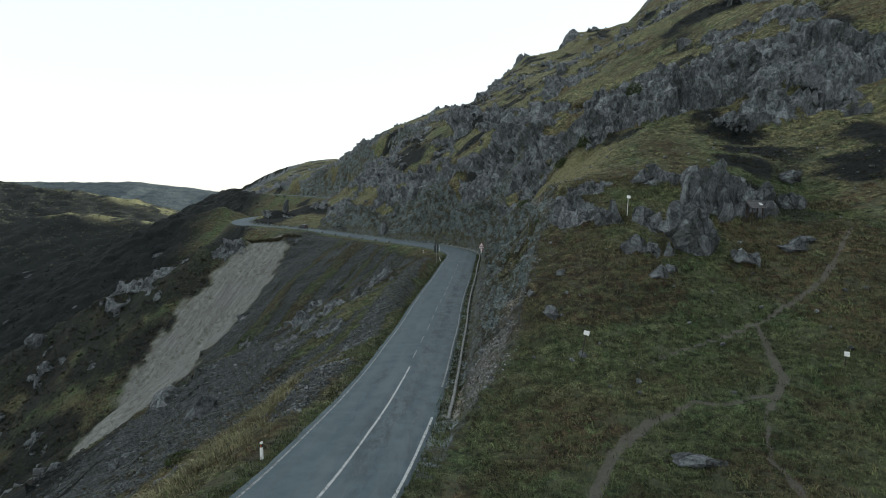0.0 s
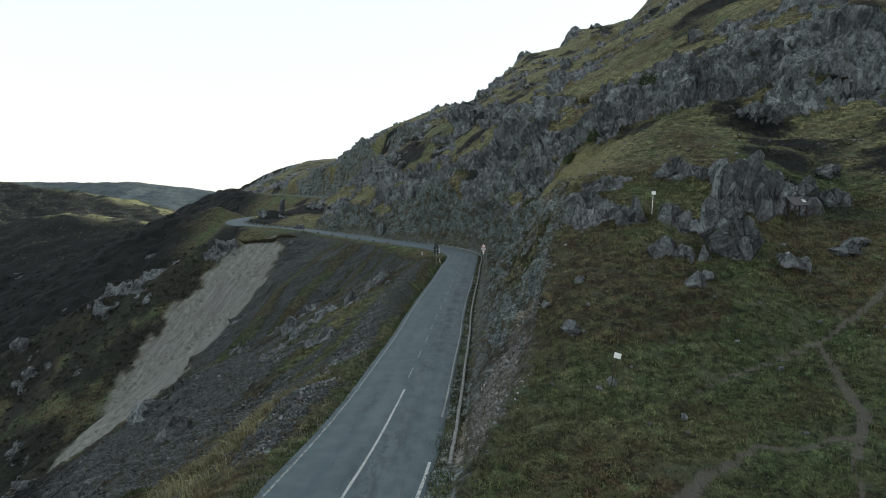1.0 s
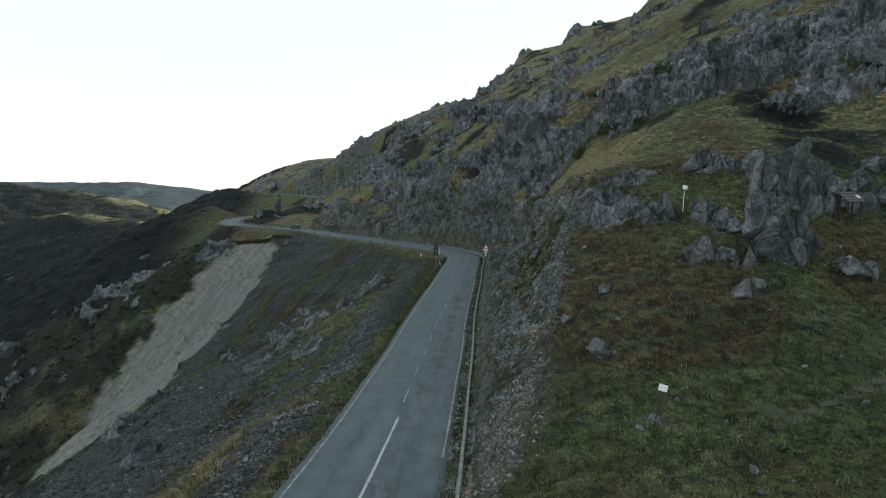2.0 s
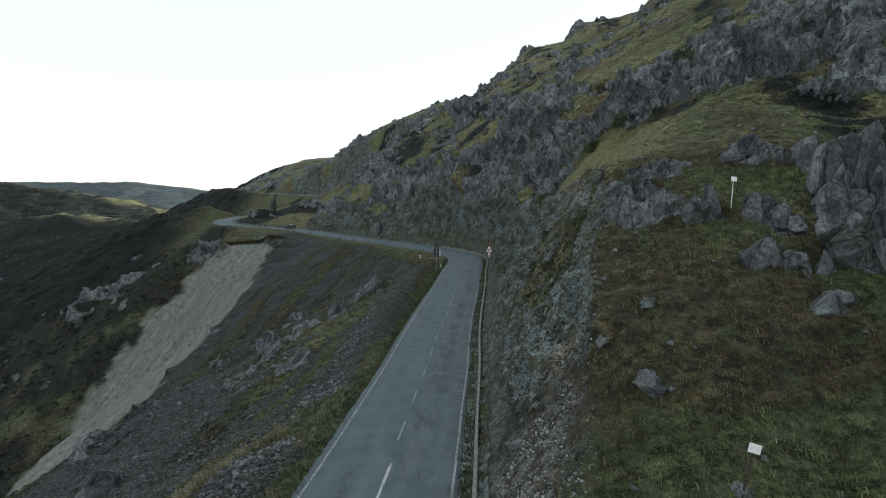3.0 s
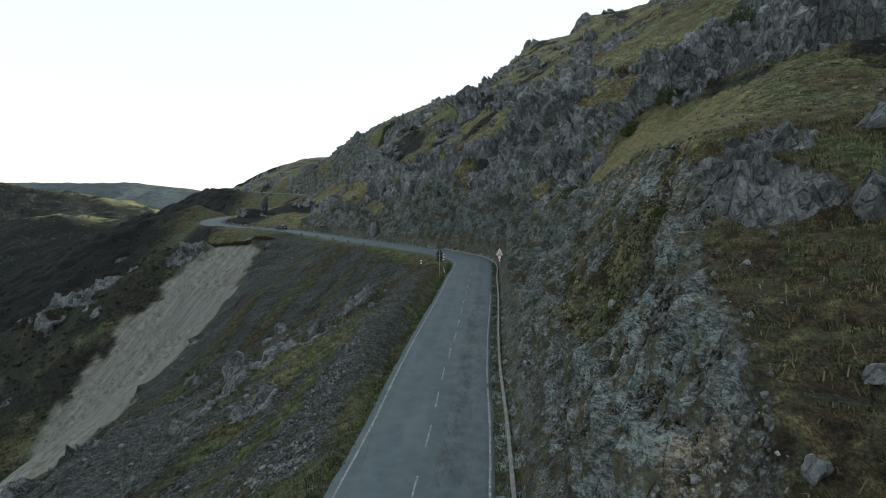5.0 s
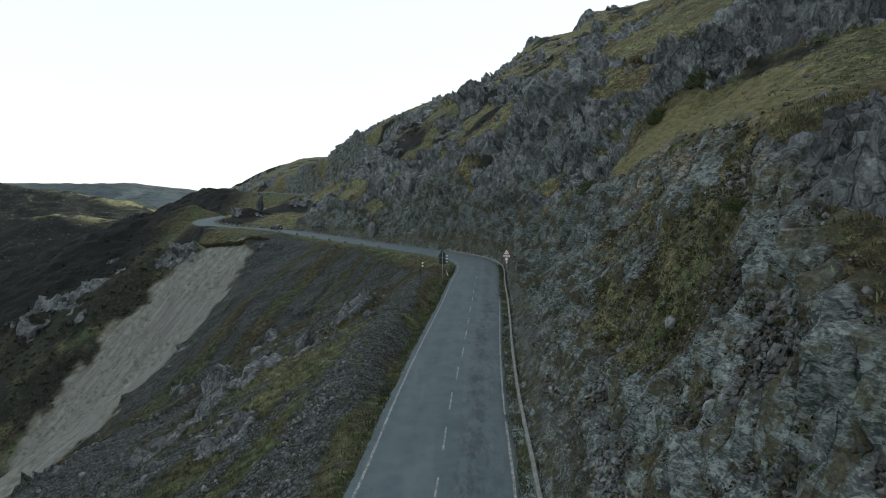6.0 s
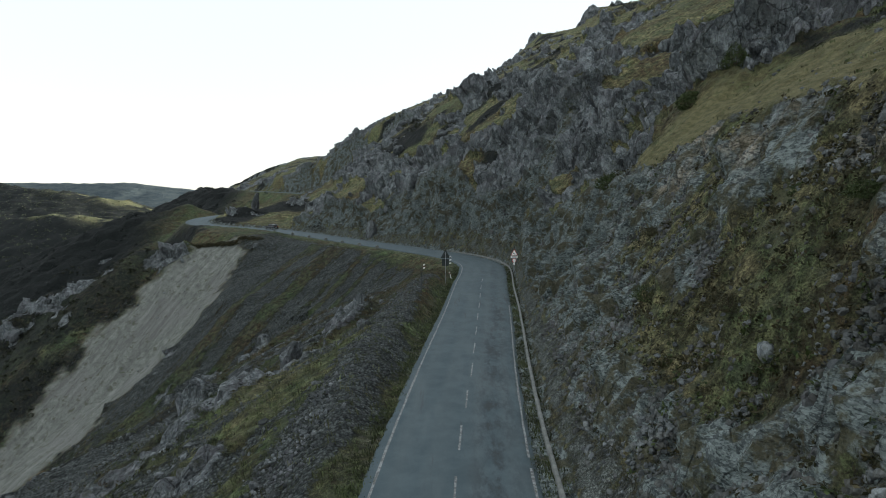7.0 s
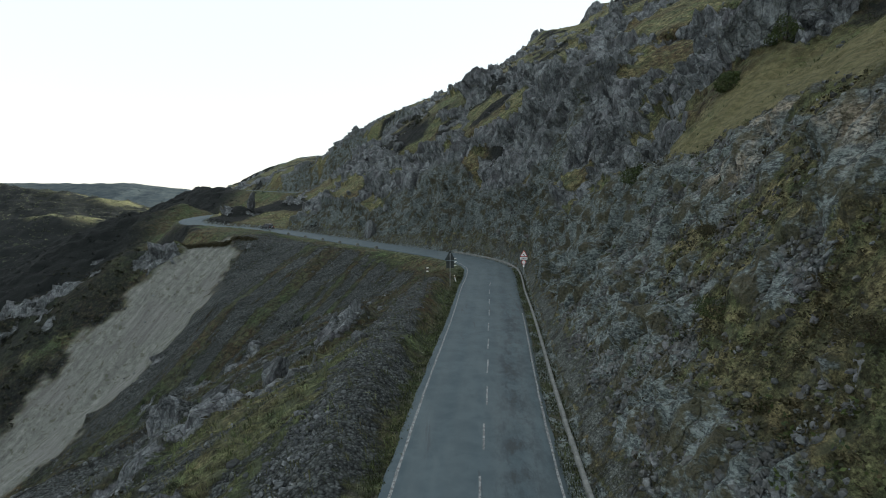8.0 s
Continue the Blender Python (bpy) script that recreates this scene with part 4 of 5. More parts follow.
marking("edge_line", 0, s_of(140), -HALF, 0.12, LINE_WORN, "worn white edge line beside the drop")
marking("edge_line", 0, s_of(31.5), HALF - 0.05, 0.14, LINE, "white edge line beside the grass verge")
marking("edge_line", s_of(38), s_of(66), HALF - 0.05, 0.12, LINE_WORN, "worn white edge line beside the cutting")
marking("edge_line", s_of(67), s_of(100), HALF - 0.05, 0.10, LINE_WORN, "faint white edge line beside the cutting")
marking("centre_line", 0, s_of(43.2), 0.1, 0.13, LINE, "solid white centre line")
for y0 in (45.9, 51.4, 57.0, 62.3, 67.4, 72.4, 77.5, 82.6, 87.8, 93, 98.2, 103.5, 109, 114.5):
    marking("centre_dash", s_of(y0), s_of(y0) + 2.75, float(np.interp(y0, (55, 66, 77, 84, 93), (0.0, 0.05, 0.3, 0.22, 0.08))), 0.09, LINE_WORN, "white centre line dash on the asphalt", 0.01)


# ---- helpers for things ----
def part(name, bm, material, parent=None, label=""):
    me = bpy.data.meshes.new(name)
    bm.to_mesh(me)
    bm.free()
    me.materials.append(material)
    ob = new(name, me)
    if parent:
        ob.parent = parent
    if label:
        tagged(ob, label)
    return ob


def base(name, m, label, category, group=""):
    ob = new(name)
    ob.empty_display_size = 0.2
    ob.matrix_world = m
    return tagged(ob, label, category, group)


def box(bm, sx, sy, sz, m, bevel=0.01):
    r = bmesh.ops.create_cube(bm, size=1.0, matrix=m @ Matrix.Diagonal((sx, sy, sz, 1)))
    if bevel:
        edges = list({e for v in r["verts"] for e in v.link_edges})
        bmesh.ops.bevel(bm, geom=edges, offset=bevel, segments=1, affect="EDGES")
    return r


def rod(bm, r0, r1, length, m, n=12):
    bmesh.ops.create_cone(bm, cap_ends=True, segments=n, radius1=r0, radius2=r1, depth=length, matrix=m @ pose(0, 0, length / 2))


def prism(bm, outline, depth, m):
    """A plate with the given outline in x and z, `depth` thick in y."""
    a = [bm.verts.new(m @ Vector((x, -depth / 2, z))) for x, z in outline]
    b = [bm.verts.new(m @ Vector((x, depth / 2, z))) for x, z in outline]
    bm.faces.new(a)
    bm.faces.new(b[::-1])
    for i in range(len(a)):
        j = (i + 1) % len(a)
        bm.faces.new((a[j], a[i], b[i], b[j]))
    bmesh.ops.recalc_face_normals(bm, faces=bm.faces)


def rounded_triangle(side, r=0.05, n=4):
    h = side * math.sqrt(3) / 2
    pts = [(0, h * 2 / 3), (-side / 2, -h / 3), (side / 2, -h / 3)]
    out = []
    for x, z in pts:
        d = math.hypot(x, z)
        cx, cz = x * (1 - 2 * r / d), z * (1 - 2 * r / d)
        a0 = math.atan2(z, x)
        for k in range(n + 1):
            a = a0 + radians(-60 + 120 * k / n)
            out.append((cx + r * math.cos(a), cz + r * math.sin(a)))
    return out


def disc(r, n=24):
    return [(r * math.cos(2 * math.pi * k / n), r * math.sin(2 * math.pi * k / n)) for k in range(n)]


# ---- kerb beside the cutting ----
def kerb_run():
    holder = tagged(new("kerb"), "weathered concrete kerb of short blocks below the rock cutting", "kerb", kind="structure")
    rng = random.Random(5)
    s, stop = s_of(31.3), float(np.interp(150, AXIS[:, 1], ALONG))
    k = 0
    while s < stop:
        ln = 1.95
        a, b = road_at(np.array([s]), 4.05)[0], road_at(np.array([s + ln]), 4.05)[0]
        mid = (a + b) / 2
        yaw = math.degrees(math.atan2(b[1] - a[1], b[0] - a[0]))
        ln2 = float(np.linalg.norm(b - a)) - 0.015
        bm = bmesh.new()
        h = 0.36
        prof = [(-0.10, 0), (0.10, 0), (0.10, h - 0.03), (0.07, h), (-0.05, h), (-0.085, h - 0.05)]
        prism(bm, prof, ln2, Matrix.Identity(4))
        ob = part("kerb_block", bm, CONCRETE, holder)
        ob.matrix_world = pose(mid[0], mid[1], mid[2] - 0.17 + rng.uniform(-0.012, 0.012), rng.uniform(-0.5, 0.5), rng.uniform(-1.5, 1.5), yaw - 90)
        s += ln
        k += 1
    return holder


kerb_run()


# ---- signs and posts ----
def delineator(x, y, lean=0.0, turn=0.0, label="white roadside delineator post with a black cap band", height=0.95):
    z = at_ground(x, y)
    post = base("delineator_post", pose(x, y, z - 0.05, 0, lean, turn), label, "roadside post", "delineator posts")
    bm = bmesh.new()
    prism(bm, [(-0.06, -0.2), (0.06, -0.2), (0.06, height - 0.28), (-0.06, height - 0.28)], 0.10, Matrix.Identity(4))
    part("shaft", bm, WHITE, post)
    bm = bmesh.new()
    prism(bm, [(-0.062, height - 0.28), (0.062, height - 0.28), (0.062, height - 0.10), (-0.062, height - 0.13)], 0.104, Matrix.Identity(4))
    part("band", bm, BLACK, post, "black band")
    bm = bmesh.new()
    prism(bm, [(-0.06, height - 0.13), (0.062, height - 0.10), (0.055, height), (-0.055, height - 0.03)], 0.10, Matrix.Identity(4))
    part("cap", bm, WHITE, post)
    bm = bmesh.new()
    box(bm, 0.05, 0.006, 0.10, pose(0, -0.055, height - 0.20), 0.002)
    part("reflector", bm, REFLECTOR, post, "small reflector")
    return post


delineator(-8.75, 25.6, 0, -15)
delineator(-0.55, 118.3, -14, -5, "leaning white delineator post beside the bend")


def warning_sign():
    x, y = 8.6, 123.5
    z = at_ground(x, y)
    s = base("warning_sign", pose(x, y, z, 0, 0, -4), "triangular red-bordered warning sign with two plates on a steel post", "road sign")
    bm = bmesh.new()
    rod(bm, 0.035, 0.035, 3.3, pose(0, 0.04, -0.3))
    part("post", bm, STEEL, s)
    bm = bmesh.new()
    prism(bm, rounded_triangle(1.05, 0.05), 0.02, pose(0, 0, 2.72))
    tri = part("triangle", bm, RED, s, "red border")
    bm = bmesh.new()
    prism(bm, rounded_triangle(0.82, 0.04), 0.006, pose(0, -0.014, 2.72))
    part("field", bm, WHITE, tri, "white field")
    bm = bmesh.new()
    box(bm, 0.10, 0.006, 0.18, pose(-0.06, -0.021, 2.70, 0, 20, 0), 0.004)
    box(bm, 0.08, 0.006, 0.12, pose(0.09, -0.021, 2.62, 0, -30, 0), 0.004)
    part("symbol", bm, BLACK, tri, "dark symbol")
    bm = bmesh.new()
    box(bm, 0.98, 0.02, 0.34, pose(0, 0, 2.18), 0.006)
    plate = part("plate", bm, WHITE, s, "white plate with a red edge")
    bm = bmesh.new()
    for zz in (2.22, 2.13):
        box(bm, 0.7, 0.006, 0.045, pose(0, -0.013, zz), 0.0)
    part("writing_bar", bm, BLACK, plate)
    bm = bmesh.new()
    prism(bm, disc(0.30), 0.02, pose(0, 0, 1.68))
    ring = part("disc", bm, RED, s, "red ring")
    bm = bmesh.new()
    prism(bm, disc(0.235), 0.006, pose(0, -0.014, 1.68))
    part("field", bm, WHITE, ring, "white field")
    bm = bmesh.new()
    box(bm, 0.22, 0.02, 0.34, pose(0, 0.0, 1.20), 0.006)
    part("lower_plate", bm, WHITE, s)


warning_sign()


def sign_back():
    x, y = -1.35, 114.0
    z = at_ground(x, y)
    s = base("sign_seen_from_behind", pose(x, y, z, 0, 0, 8), "dark steel back of a triangular road sign on a pole", "road sign")
    bm = bmesh.new()
    rod(bm, 0.04, 0.04, 4.4, pose(0, 0, -0.4))
    part("post", bm, STEEL, s)
    bm = bmesh.new()
    prism(bm, rounded_triangle(1.3, 0.06), 0.03, pose(0, 0.05, 3.55))
    tri = part("triangle", bm, DARKSTEEL, s, "dark back of the plate")
    bm = bmesh.new()
    box(bm, 0.9, 0.02, 0.9, pose(0.0, 0.05, 2.65), 0.01)
    part("plate", bm, DARKSTEEL, s)
    for zz in (3.35, 2.95, 2.55):
        bm = bmesh.new()
        box(bm, 0.26, 0.02, 0.11, pose(0.60, -0.0, zz, 0, -12, 0), 0.004)
        part("marker_tab", bm, WHITE, s, "white reflective tab")


def snow_pole():
    x, y = -3.9, 101.5
    z = at_ground(x, y)
    s = base("roadside_pole", pose(x, y, z, 0, 1, 0), "thin dark roadside pole with two white reflector tabs", "roadside post")
    bm = bmesh.new()
    rod(bm, 0.035, 0.03, 3.6, pose(0, 0, -0.4))
    part("post", bm, DARKSTEEL, s)
    bm = bmesh.new()
    box(bm, 0.10, 0.05, 0.5, pose(-0.02, 0, 1.9), 0.01)
    part("bracket", bm, DARKSTEEL, s)
    for zz in (2.95, 2.62):
        bm = bmesh.new()
        box(bm, 0.2, 0.02, 0.12, pose(0.22, 0, zz, 0, -10, 0), 0.004)
        part("reflector_tab", bm, WHITE, s)


sign_back()
snow_pole()


def trail_marker(x, y, height, lean, turn, pole_material, label, thick=0.034):
    z = at_ground(x, y)
    s = base("trail_marker", pose(x, y, z, 0, lean, turn), label, "trail marker", "trail markers")
    bm = bmesh.new()
    rod(bm, thick * 1.2, thick, height + 0.3, pose(0, 0, -0.3))
    part("stake", bm, pole_material, s)
    bm = bmesh.new()
    box(bm, 0.36, 0.02, 0.28, pose(0.02, -0.035, height - 0.06, -12, 5, 0), 0.006)
    plate = part("plate", bm, WHITE, s, "white square plate")
    for a in (-0.1, 0.1):
        bm = bmesh.new()
        rod(bm, 0.012, 0.012, 0.02, pose(0.02 + a, -0.04, height - 0.06, 90, 0, 0))
        part("screw", bm, STEEL, plate)
    return s


trail_marker(8.75, 34.2, 1.75, 9, -10, WOOD, "white square trail plate on a leaning dark stake in grass")
trail_marker(17.3, 52.2, 1.8, 2, 5, WHITE, "white square trail plate on a pale stake beside boulders", 0.022)
trail_marker(23.75, 31.9, 0.75, 3, 5, WOOD, "white square trail plate on a dark stake in grass")


def information_board():
    x, y = 29.0, 51.6
    z = at_ground(x, y) + 0.3
    s = base("information_board", pose(x, y, z, 0, 0, 18), "dark sloping information board on wooden legs with a white notice", "information board")
    for a in (-0.62, 0.62):
        for b, h in ((-0.25, 1.25), (0.35, 1.75)):
            bm = bmesh.new()
            box(bm, 0.09, 0.09, h + 0.5, pose(a, b, h / 2 - 0.25), 0.012)
            part("leg", bm, WOOD, s)
    bm = bmesh.new()
    box(bm, 1.75, 1.05, 0.06, pose(0, 0.02, 1.55, 40, 0, 0), 0.012)
    panel = part("panel", bm, GREYWOOD, s, "grey weathered panel")
    bm = bmesh.new()
    box(bm, 0.32, 0.30, 0.012, pose(0.55, -0.02, 1.56, 40, 0, 0) @ pose(0, 0, 0.04), 0.002)
    notice = part("notice", bm, WHITE, panel, "white notice")
    bm = bmesh.new()
    for a in (-0.07, 0.0, 0.07):
        box(bm, 0.22, 0.025, 0.006, pose(0.55, -0.02, 1.56, 40, 0, 0) @ pose(0, a, 0.05), 0.0)
    part("writing_bar", bm, BLACK, notice)
    for a in (-0.35, 0.0, 0.35):
        bm = bmesh.new()
        box(bm, 1.75, 0.03, 0.02, pose(0, 0.02, 1.55, 40, 0, 0) @ pose(0, a, 0.04), 0.004)
        part("batten", bm, WOOD, panel)
    bm = bmesh.new()
    box(bm, 1.5, 0.06, 0.10, pose(0, 0.35, 0.75), 0.01)
    part("crossbar", bm, WOOD, s)


information_board()


# ---- car and wall far along the road ----
def car():
    x, y, z = road_at(np.array([float(np.interp(206.2, AXIS[:, 1], ALONG))]), 1.5)[0]
    s = base("car", pose(x, y, z, 0, 0, 56), "dark estate car with roof rails driving away on the road", "car")
    body = bmesh.new()
    rows = [(-2.1, 0.45, 0.78, 0.72), (-2.05, 0.35, 0.95, 0.84), (-1.2, 0.28, 0.98, 0.88), (0.9, 0.28, 0.96, 0.88), (1.9, 0.32, 0.84, 0.84), (2.12, 0.42, 0.72, 0.70)]
    rings = []
    for yy, lo, hi, w in rows:
        rings.append([body.verts.new((a * w, yy, b)) for a, b in ((-1, lo + 0.12), (-0.92, lo), (0.92, lo), (1, lo + 0.12), (1, hi - 0.1), (0.9, hi), (-0.9, hi), (-1, hi - 0.1))])
    for a, b in zip(rings[:-1], rings[1:]):
        for i in range(8):
            body.faces.new((a[i], a[(i + 1) % 8], b[(i + 1) % 8], b[i]))
    body.faces.new(rings[0])
    body.faces.new(rings[-1][::-1])
    bmesh.ops.recalc_face_normals(body, faces=body.faces)
    part("body", body, CARBODY, s)
    cab = bmesh.new()
    lower = [cab.verts.new(v) for v in ((-0.80, -1.95, 0.94), (0.80, -1.95, 0.94), (0.82, 0.95, 0.94), (-0.82, 0.95, 0.94))]
    upper = [cab.verts.new(v) for v in ((-0.62, -1.65, 1.46), (0.62, -1.65, 1.46), (0.63, 0.15, 1.48), (-0.63, 0.15, 1.48))]
    for i in range(4):
        cab.faces.new((lower[i], lower[(i + 1) % 4], upper[(i + 1) % 4], upper[i]))
    cab.faces.new(upper)
    part("windows", cab, CARGLASS, s, "dark glazed cabin")
    # the sky's sheen on the roof is painted as a pale base colour
    roof = bmesh.new()
    box(roof, 1.28, 1.86, 0.05, pose(0, -0.75, 1.49), 0.02)
    part("roof", roof, plain("sky_sheen_roof", (0.45, 0.47, 0.50), 0.3), s, "roof of the dark car, coloured pale for sky sheen")
    for a in (-0.62, 0.62):
        bm = bmesh.new()
        box(bm, 0.05, 1.7, 0.05, pose(a, -0.75, 1.55), 0.01)
        part("roof_rail", bm, BLACK, s)
    for a in (-0.80, 0.80):
        for yy in (-1.35, 1.35):
            bm = bmesh.new()
            rod(bm, 0.33, 0.33, 0.22, pose(a - 0.11, yy, 0.33, 0, 90, 0), 20)
            w = part("wheel", bm, TYRE, s)
            bm = bmesh.new()
            rod(bm, 0.2, 0.2, 0.24, pose(a - 0.12, yy, 0.33, 0, 90, 0), 14)
            part("rim", bm, STEEL, w)
    for a in (-0.66, 0.66):
        bm = bmesh.new()
        box(bm, 0.24, 0.06, 0.2, pose(a, -2.08, 0.78), 0.02)
        part("tail_light", bm, TAILLIGHT, s, "red tail light")
    bm = bmesh.new()
    box(bm, 0.5, 0.02, 0.11, pose(0, -2.12, 0.66), 0.003)
    part("number_plate", bm, WHITE, s, "blank white number plate")


car()


def far_wall():
    holder = base("roadside_wall", pose(0, 0, 0), "low pale stone parapet wall beside the far bend", "wall")
    leg = int(np.argmin(np.hypot(AXIS[:, 0] + 70, AXIS[:, 1] - 256)))
    for k in range(6):
        a = float(ALONG[leg]) - 6 + 6.0 * k
        p, q = road_at(np.array([a]), 3.9)[0], road_at(np.array([a + 6.0]), 3.9)[0]
        bm = bmesh.new()
        ln = math.hypot(q[0] - p[0], q[1] - p[1])
        box(bm, ln - 0.05, 0.35, 1.3, Matrix.Identity(4), 0.04)
        ob = part("wall_section", bm, CONCRETE, holder)
        m = (p + q) / 2
        ob.matrix_world = pose(m[0], m[1], m[2] + 0.15, 0, 0, math.degrees(math.atan2(q[1] - p[1], q[0] - p[0])))


far_wall()


def guard_post(y, u, h):
    p = road_at(np.array([float(np.interp(y, AXIS[:, 1], ALONG))]), u)[0]
    s = base("guard_stone", pose(p[0], p[1], p[2] - 0.1, 0, 0, 30), "squat dark guard stone at the outer road edge", "guard stone", "guard stones")
    bm = bmesh.new()
    prism(bm, [(-0.32, -0.2), (0.32, -0.2), (0.28, h), (0.16, h + 0.14), (-0.16, h + 0.14), (-0.28, h)], 0.55, Matrix.Identity(4))
    bmesh.ops.bevel(bm, geom=list(bm.edges), offset=0.05, segments=1, affect="EDGES")
    part("block", bm, CONCRETE, s)


for y, h in ((162, 0.5), (168, 0.5), (174, 0.45), (180, 0.5), (187, 0.5), (194, 0.6), (201, 0.6)):
    guard_post(y, -3.95, h)


# ---- boulders ----
def stone_shape(seed, sub=3, planes=11, rough=0.06):
    """An angular boulder of about unit size: a ball cut by random planes, with fine relief."""
    rng = random.Random(seed)
    bm = bmesh.new()
    bmesh.ops.create_icosphere(bm, subdivisions=sub, radius=1.0)
    cuts = []
    for _ in range(planes):
        v = Vector((rng.gauss(0, 1), rng.gauss(0, 1), rng.gauss(0, 0.8))).normalized()
        cuts.append((v, rng.uniform(0.42, 0.80)))
    for v in bm.verts:
        p = v.co.copy()
        for n, k in cuts:
            over = p.dot(n) - k
            if over > 0:
                p -= n * over * 0.97
        if rough:
            w = Vector((p.x, p.y, p.z * 0.6)) * 1.9 + Vector((seed * 1.7, seed * 0.3, 0))
            dist, sites = noise.voronoi(w, distance_metric="DISTANCE")
            gap = min(1.0, (dist[1] - dist[0]) / 0.16)
            lump = noise.cell(sites[0] * 7.3)
            p *= 1.0 + 2.2 * rough * lump * gap - 1.6 * rough * (1.0 - gap)
            p += v.co * (noise.fractal(p * 2.3 + Vector((seed, 0, 0)), 1.0, 2.0, 4) * rough)
            c = noise.cell(p * 3.1 + Vector((seed * 3.7, 0, 0)))
            p += v.co * (c * rough * 0.6)
        v.co = p
    return bm


def boulder(x, y, sx, sy, sz, seed, label, turn=0.0, tilt=0.0, sink=0.36, sub=4):
    z = at_ground(x, y)
    bm = stone_shape(seed, sub, 13)
    for v in bm.verts:
        v.co = Vector((v.co.x * sx / 1.3, v.co.y * sy / 1.3, v.co.z * sz / 1.3))
    for f in bm.faces:
        f.smooth = False
    ob = part("boulder", bm, STONE)
    ob.matrix_world = pose(x, y, z + sz * (0.5 - sink), tilt, tilt * 0.6, turn)
    return tagged(ob, label, "boulder", "boulders on the slope")


boulder(25.5, 53.8, 3.0, 2.8, 5.2, 3, "tall grey craggy rock tower standing in grass", 20, 4, sub=5)
boulder(26.8, 54.0, 2.6, 2.6, 3.8, 8, "grey craggy rock leaning against the tall tower", 70, 12, sub=5)
boulder(27.8, 53.6, 2.0, 2.0, 2.8, 12, "grey stepped rock at the side of the tall tower", 35, 14, sub=5)
boulder(24.7, 53.0, 1.9, 1.8, 3.2, 9, "grey fractured rock at the foot of the tall tower", 15, -8, sub=5)
boulder(26.6, 52.2, 2.4, 1.6, 3.4, 11, "grey split rock in front of the tall tower", 50, 6, sub=5)
boulder(23.0, 52.2, 1.7, 1.5, 1.8, 10, "low grey fractured rock at the foot of the tower", 75, 6)
boulder(20.4, 46.6, 3.3, 2.8, 3.8, 14, "large grey overhanging boulder with deep cracks", 40, 8, 0.22, sub=5)
boulder(21.8, 46.6, 2.0, 2.0, 3.0, 16, "grey craggy rock joined to the overhanging boulder", 65, -6, sub=5)
boulder(22.3, 46.4, 1.6, 1.6, 2.2, 15, "grey broken rock beside the overhanging boulder", 10, 6)
boulder(30.9, 54.2, 1.5, 1.4, 3.4, 21, "rounded grey boulder behind the information board", 35, 6)
boulder(15.0, 51.8, 1.5, 1.4, 2.3, 22, "upright grey boulder beside the trail marker", 25, 6)
boulder(16.1, 52.2, 1.2, 1.2, 2.0, 23, "upright split boulder beside the trail marker", 60, -5)
boulder(18.3, 51.2, 2.0, 1.5, 1.6, 24, "low grey boulder in grass", 10, 5)
boulder(19.9, 50.2, 1.7, 1.4, 1.5, 25, "low grey boulder in grass", 50, 4)
boulder(16.2, 46.2, 1.9, 1.6, 2.0, 26, "grey fractured boulder on the grassy slope", 30, 6)
boulder(17.6, 45.9, 1.7, 1.4, 1.7, 27, "grey fractured boulder on the grassy slope", 80, 5)
boulder(18.7, 45.6, 1.0, 0.9, 1.1, 28, "small grey boulder on the grassy slope", 10, 5)
boulder(16.6, 42.3, 1.6, 1.2, 1.3, 29, "pale flat-faced boulder on the grassy slope", 25, 8)
boulder(17.6, 42.9, 0.9, 0.8, 0.9, 30, "small grey boulder in grass", 45, 8)
boulder(11.8, 24.3, 1.8, 0.8, 0.62, 31, "long low dark slab of layered rock in grass", 4, 3, 0.3)
boulder(7.8, 39.4, 1.5, 1.1, 0.75, 32, "dark layered boulder above the cutting", 15, 6, 0.5)
boulder(9.6, 44.3, 1.0, 0.6, 0.5, 33, "pale flat boulder in grass above the cutting", 30, 6, 0.5)
boulder(6.7, 42.1, 0.5, 0.4, 0.5, 34, "small pale stone above the cutting", 30, 6)
boulder(34.3, 55.3, 1.9, 1.6, 1.6, 35, "rounded grey boulder in grass", 20, 4)
boulder(35.6, 55.9, 1.5, 1.3, 1.2, 36, "rounded grey boulder in grass", 60, 4)
boulder(39.1, 62.6, 2.3, 1.8, 1.5, 37, "low grey boulder in grass", 0, 3)
boulder(24.2, 44.3, 1.6, 1.1, 1.1, 38, "low grey boulder beside the path", 20, 4)
boulder(25.4, 44.9, 1.1, 0.9, 0.9, 39, "low grey boulder beside the path", 70, 4)
boulder(29.6, 47.0, 2.2, 1.0, 0.9, 40, "flat grey boulder in grass", 10, 3)
boulder(31.2, 47.9, 1.8, 0.9, 0.8, 41, "flat grey boulder in grass", -10, 3)
boulder(21.1, 59.6, 1.9, 1.4, 1.6, 42, "grey boulder on the grassy shoulder", 30, 4)
boulder(22.6, 60.1, 1.4, 1.3, 1.3, 43, "grey boulder on the grassy shoulder", 80, 4)
boulder(24.4, 59.4, 1.6, 1.3, 1.4, 44, "grey boulder on the grassy shoulder", 5, 4)
boulder(15.4, 58.2, 1.2, 0.9, 0.9, 45, "grey boulder above the cutting", 40, 4)
boulder(8.9, 34.5, 0.7, 0.6, 0.35, 46, "small dark stone at the foot of the trail stake", 40, 4)
boulder(-14.0, 87.6, 1.7, 1.4, 2.2, 47, "dark jagged rock on the slope below the road", 20, 10)
boulder(-17.6, 86.5, 2.4, 1.8, 2.4, 48, "dark jagged rock on the slope below the road", 65, 8)
boulder(-8.1, 88.5, 1.3, 1.0, 0.9, 49, "pale broken rock on the verge below the road", 25, 6)
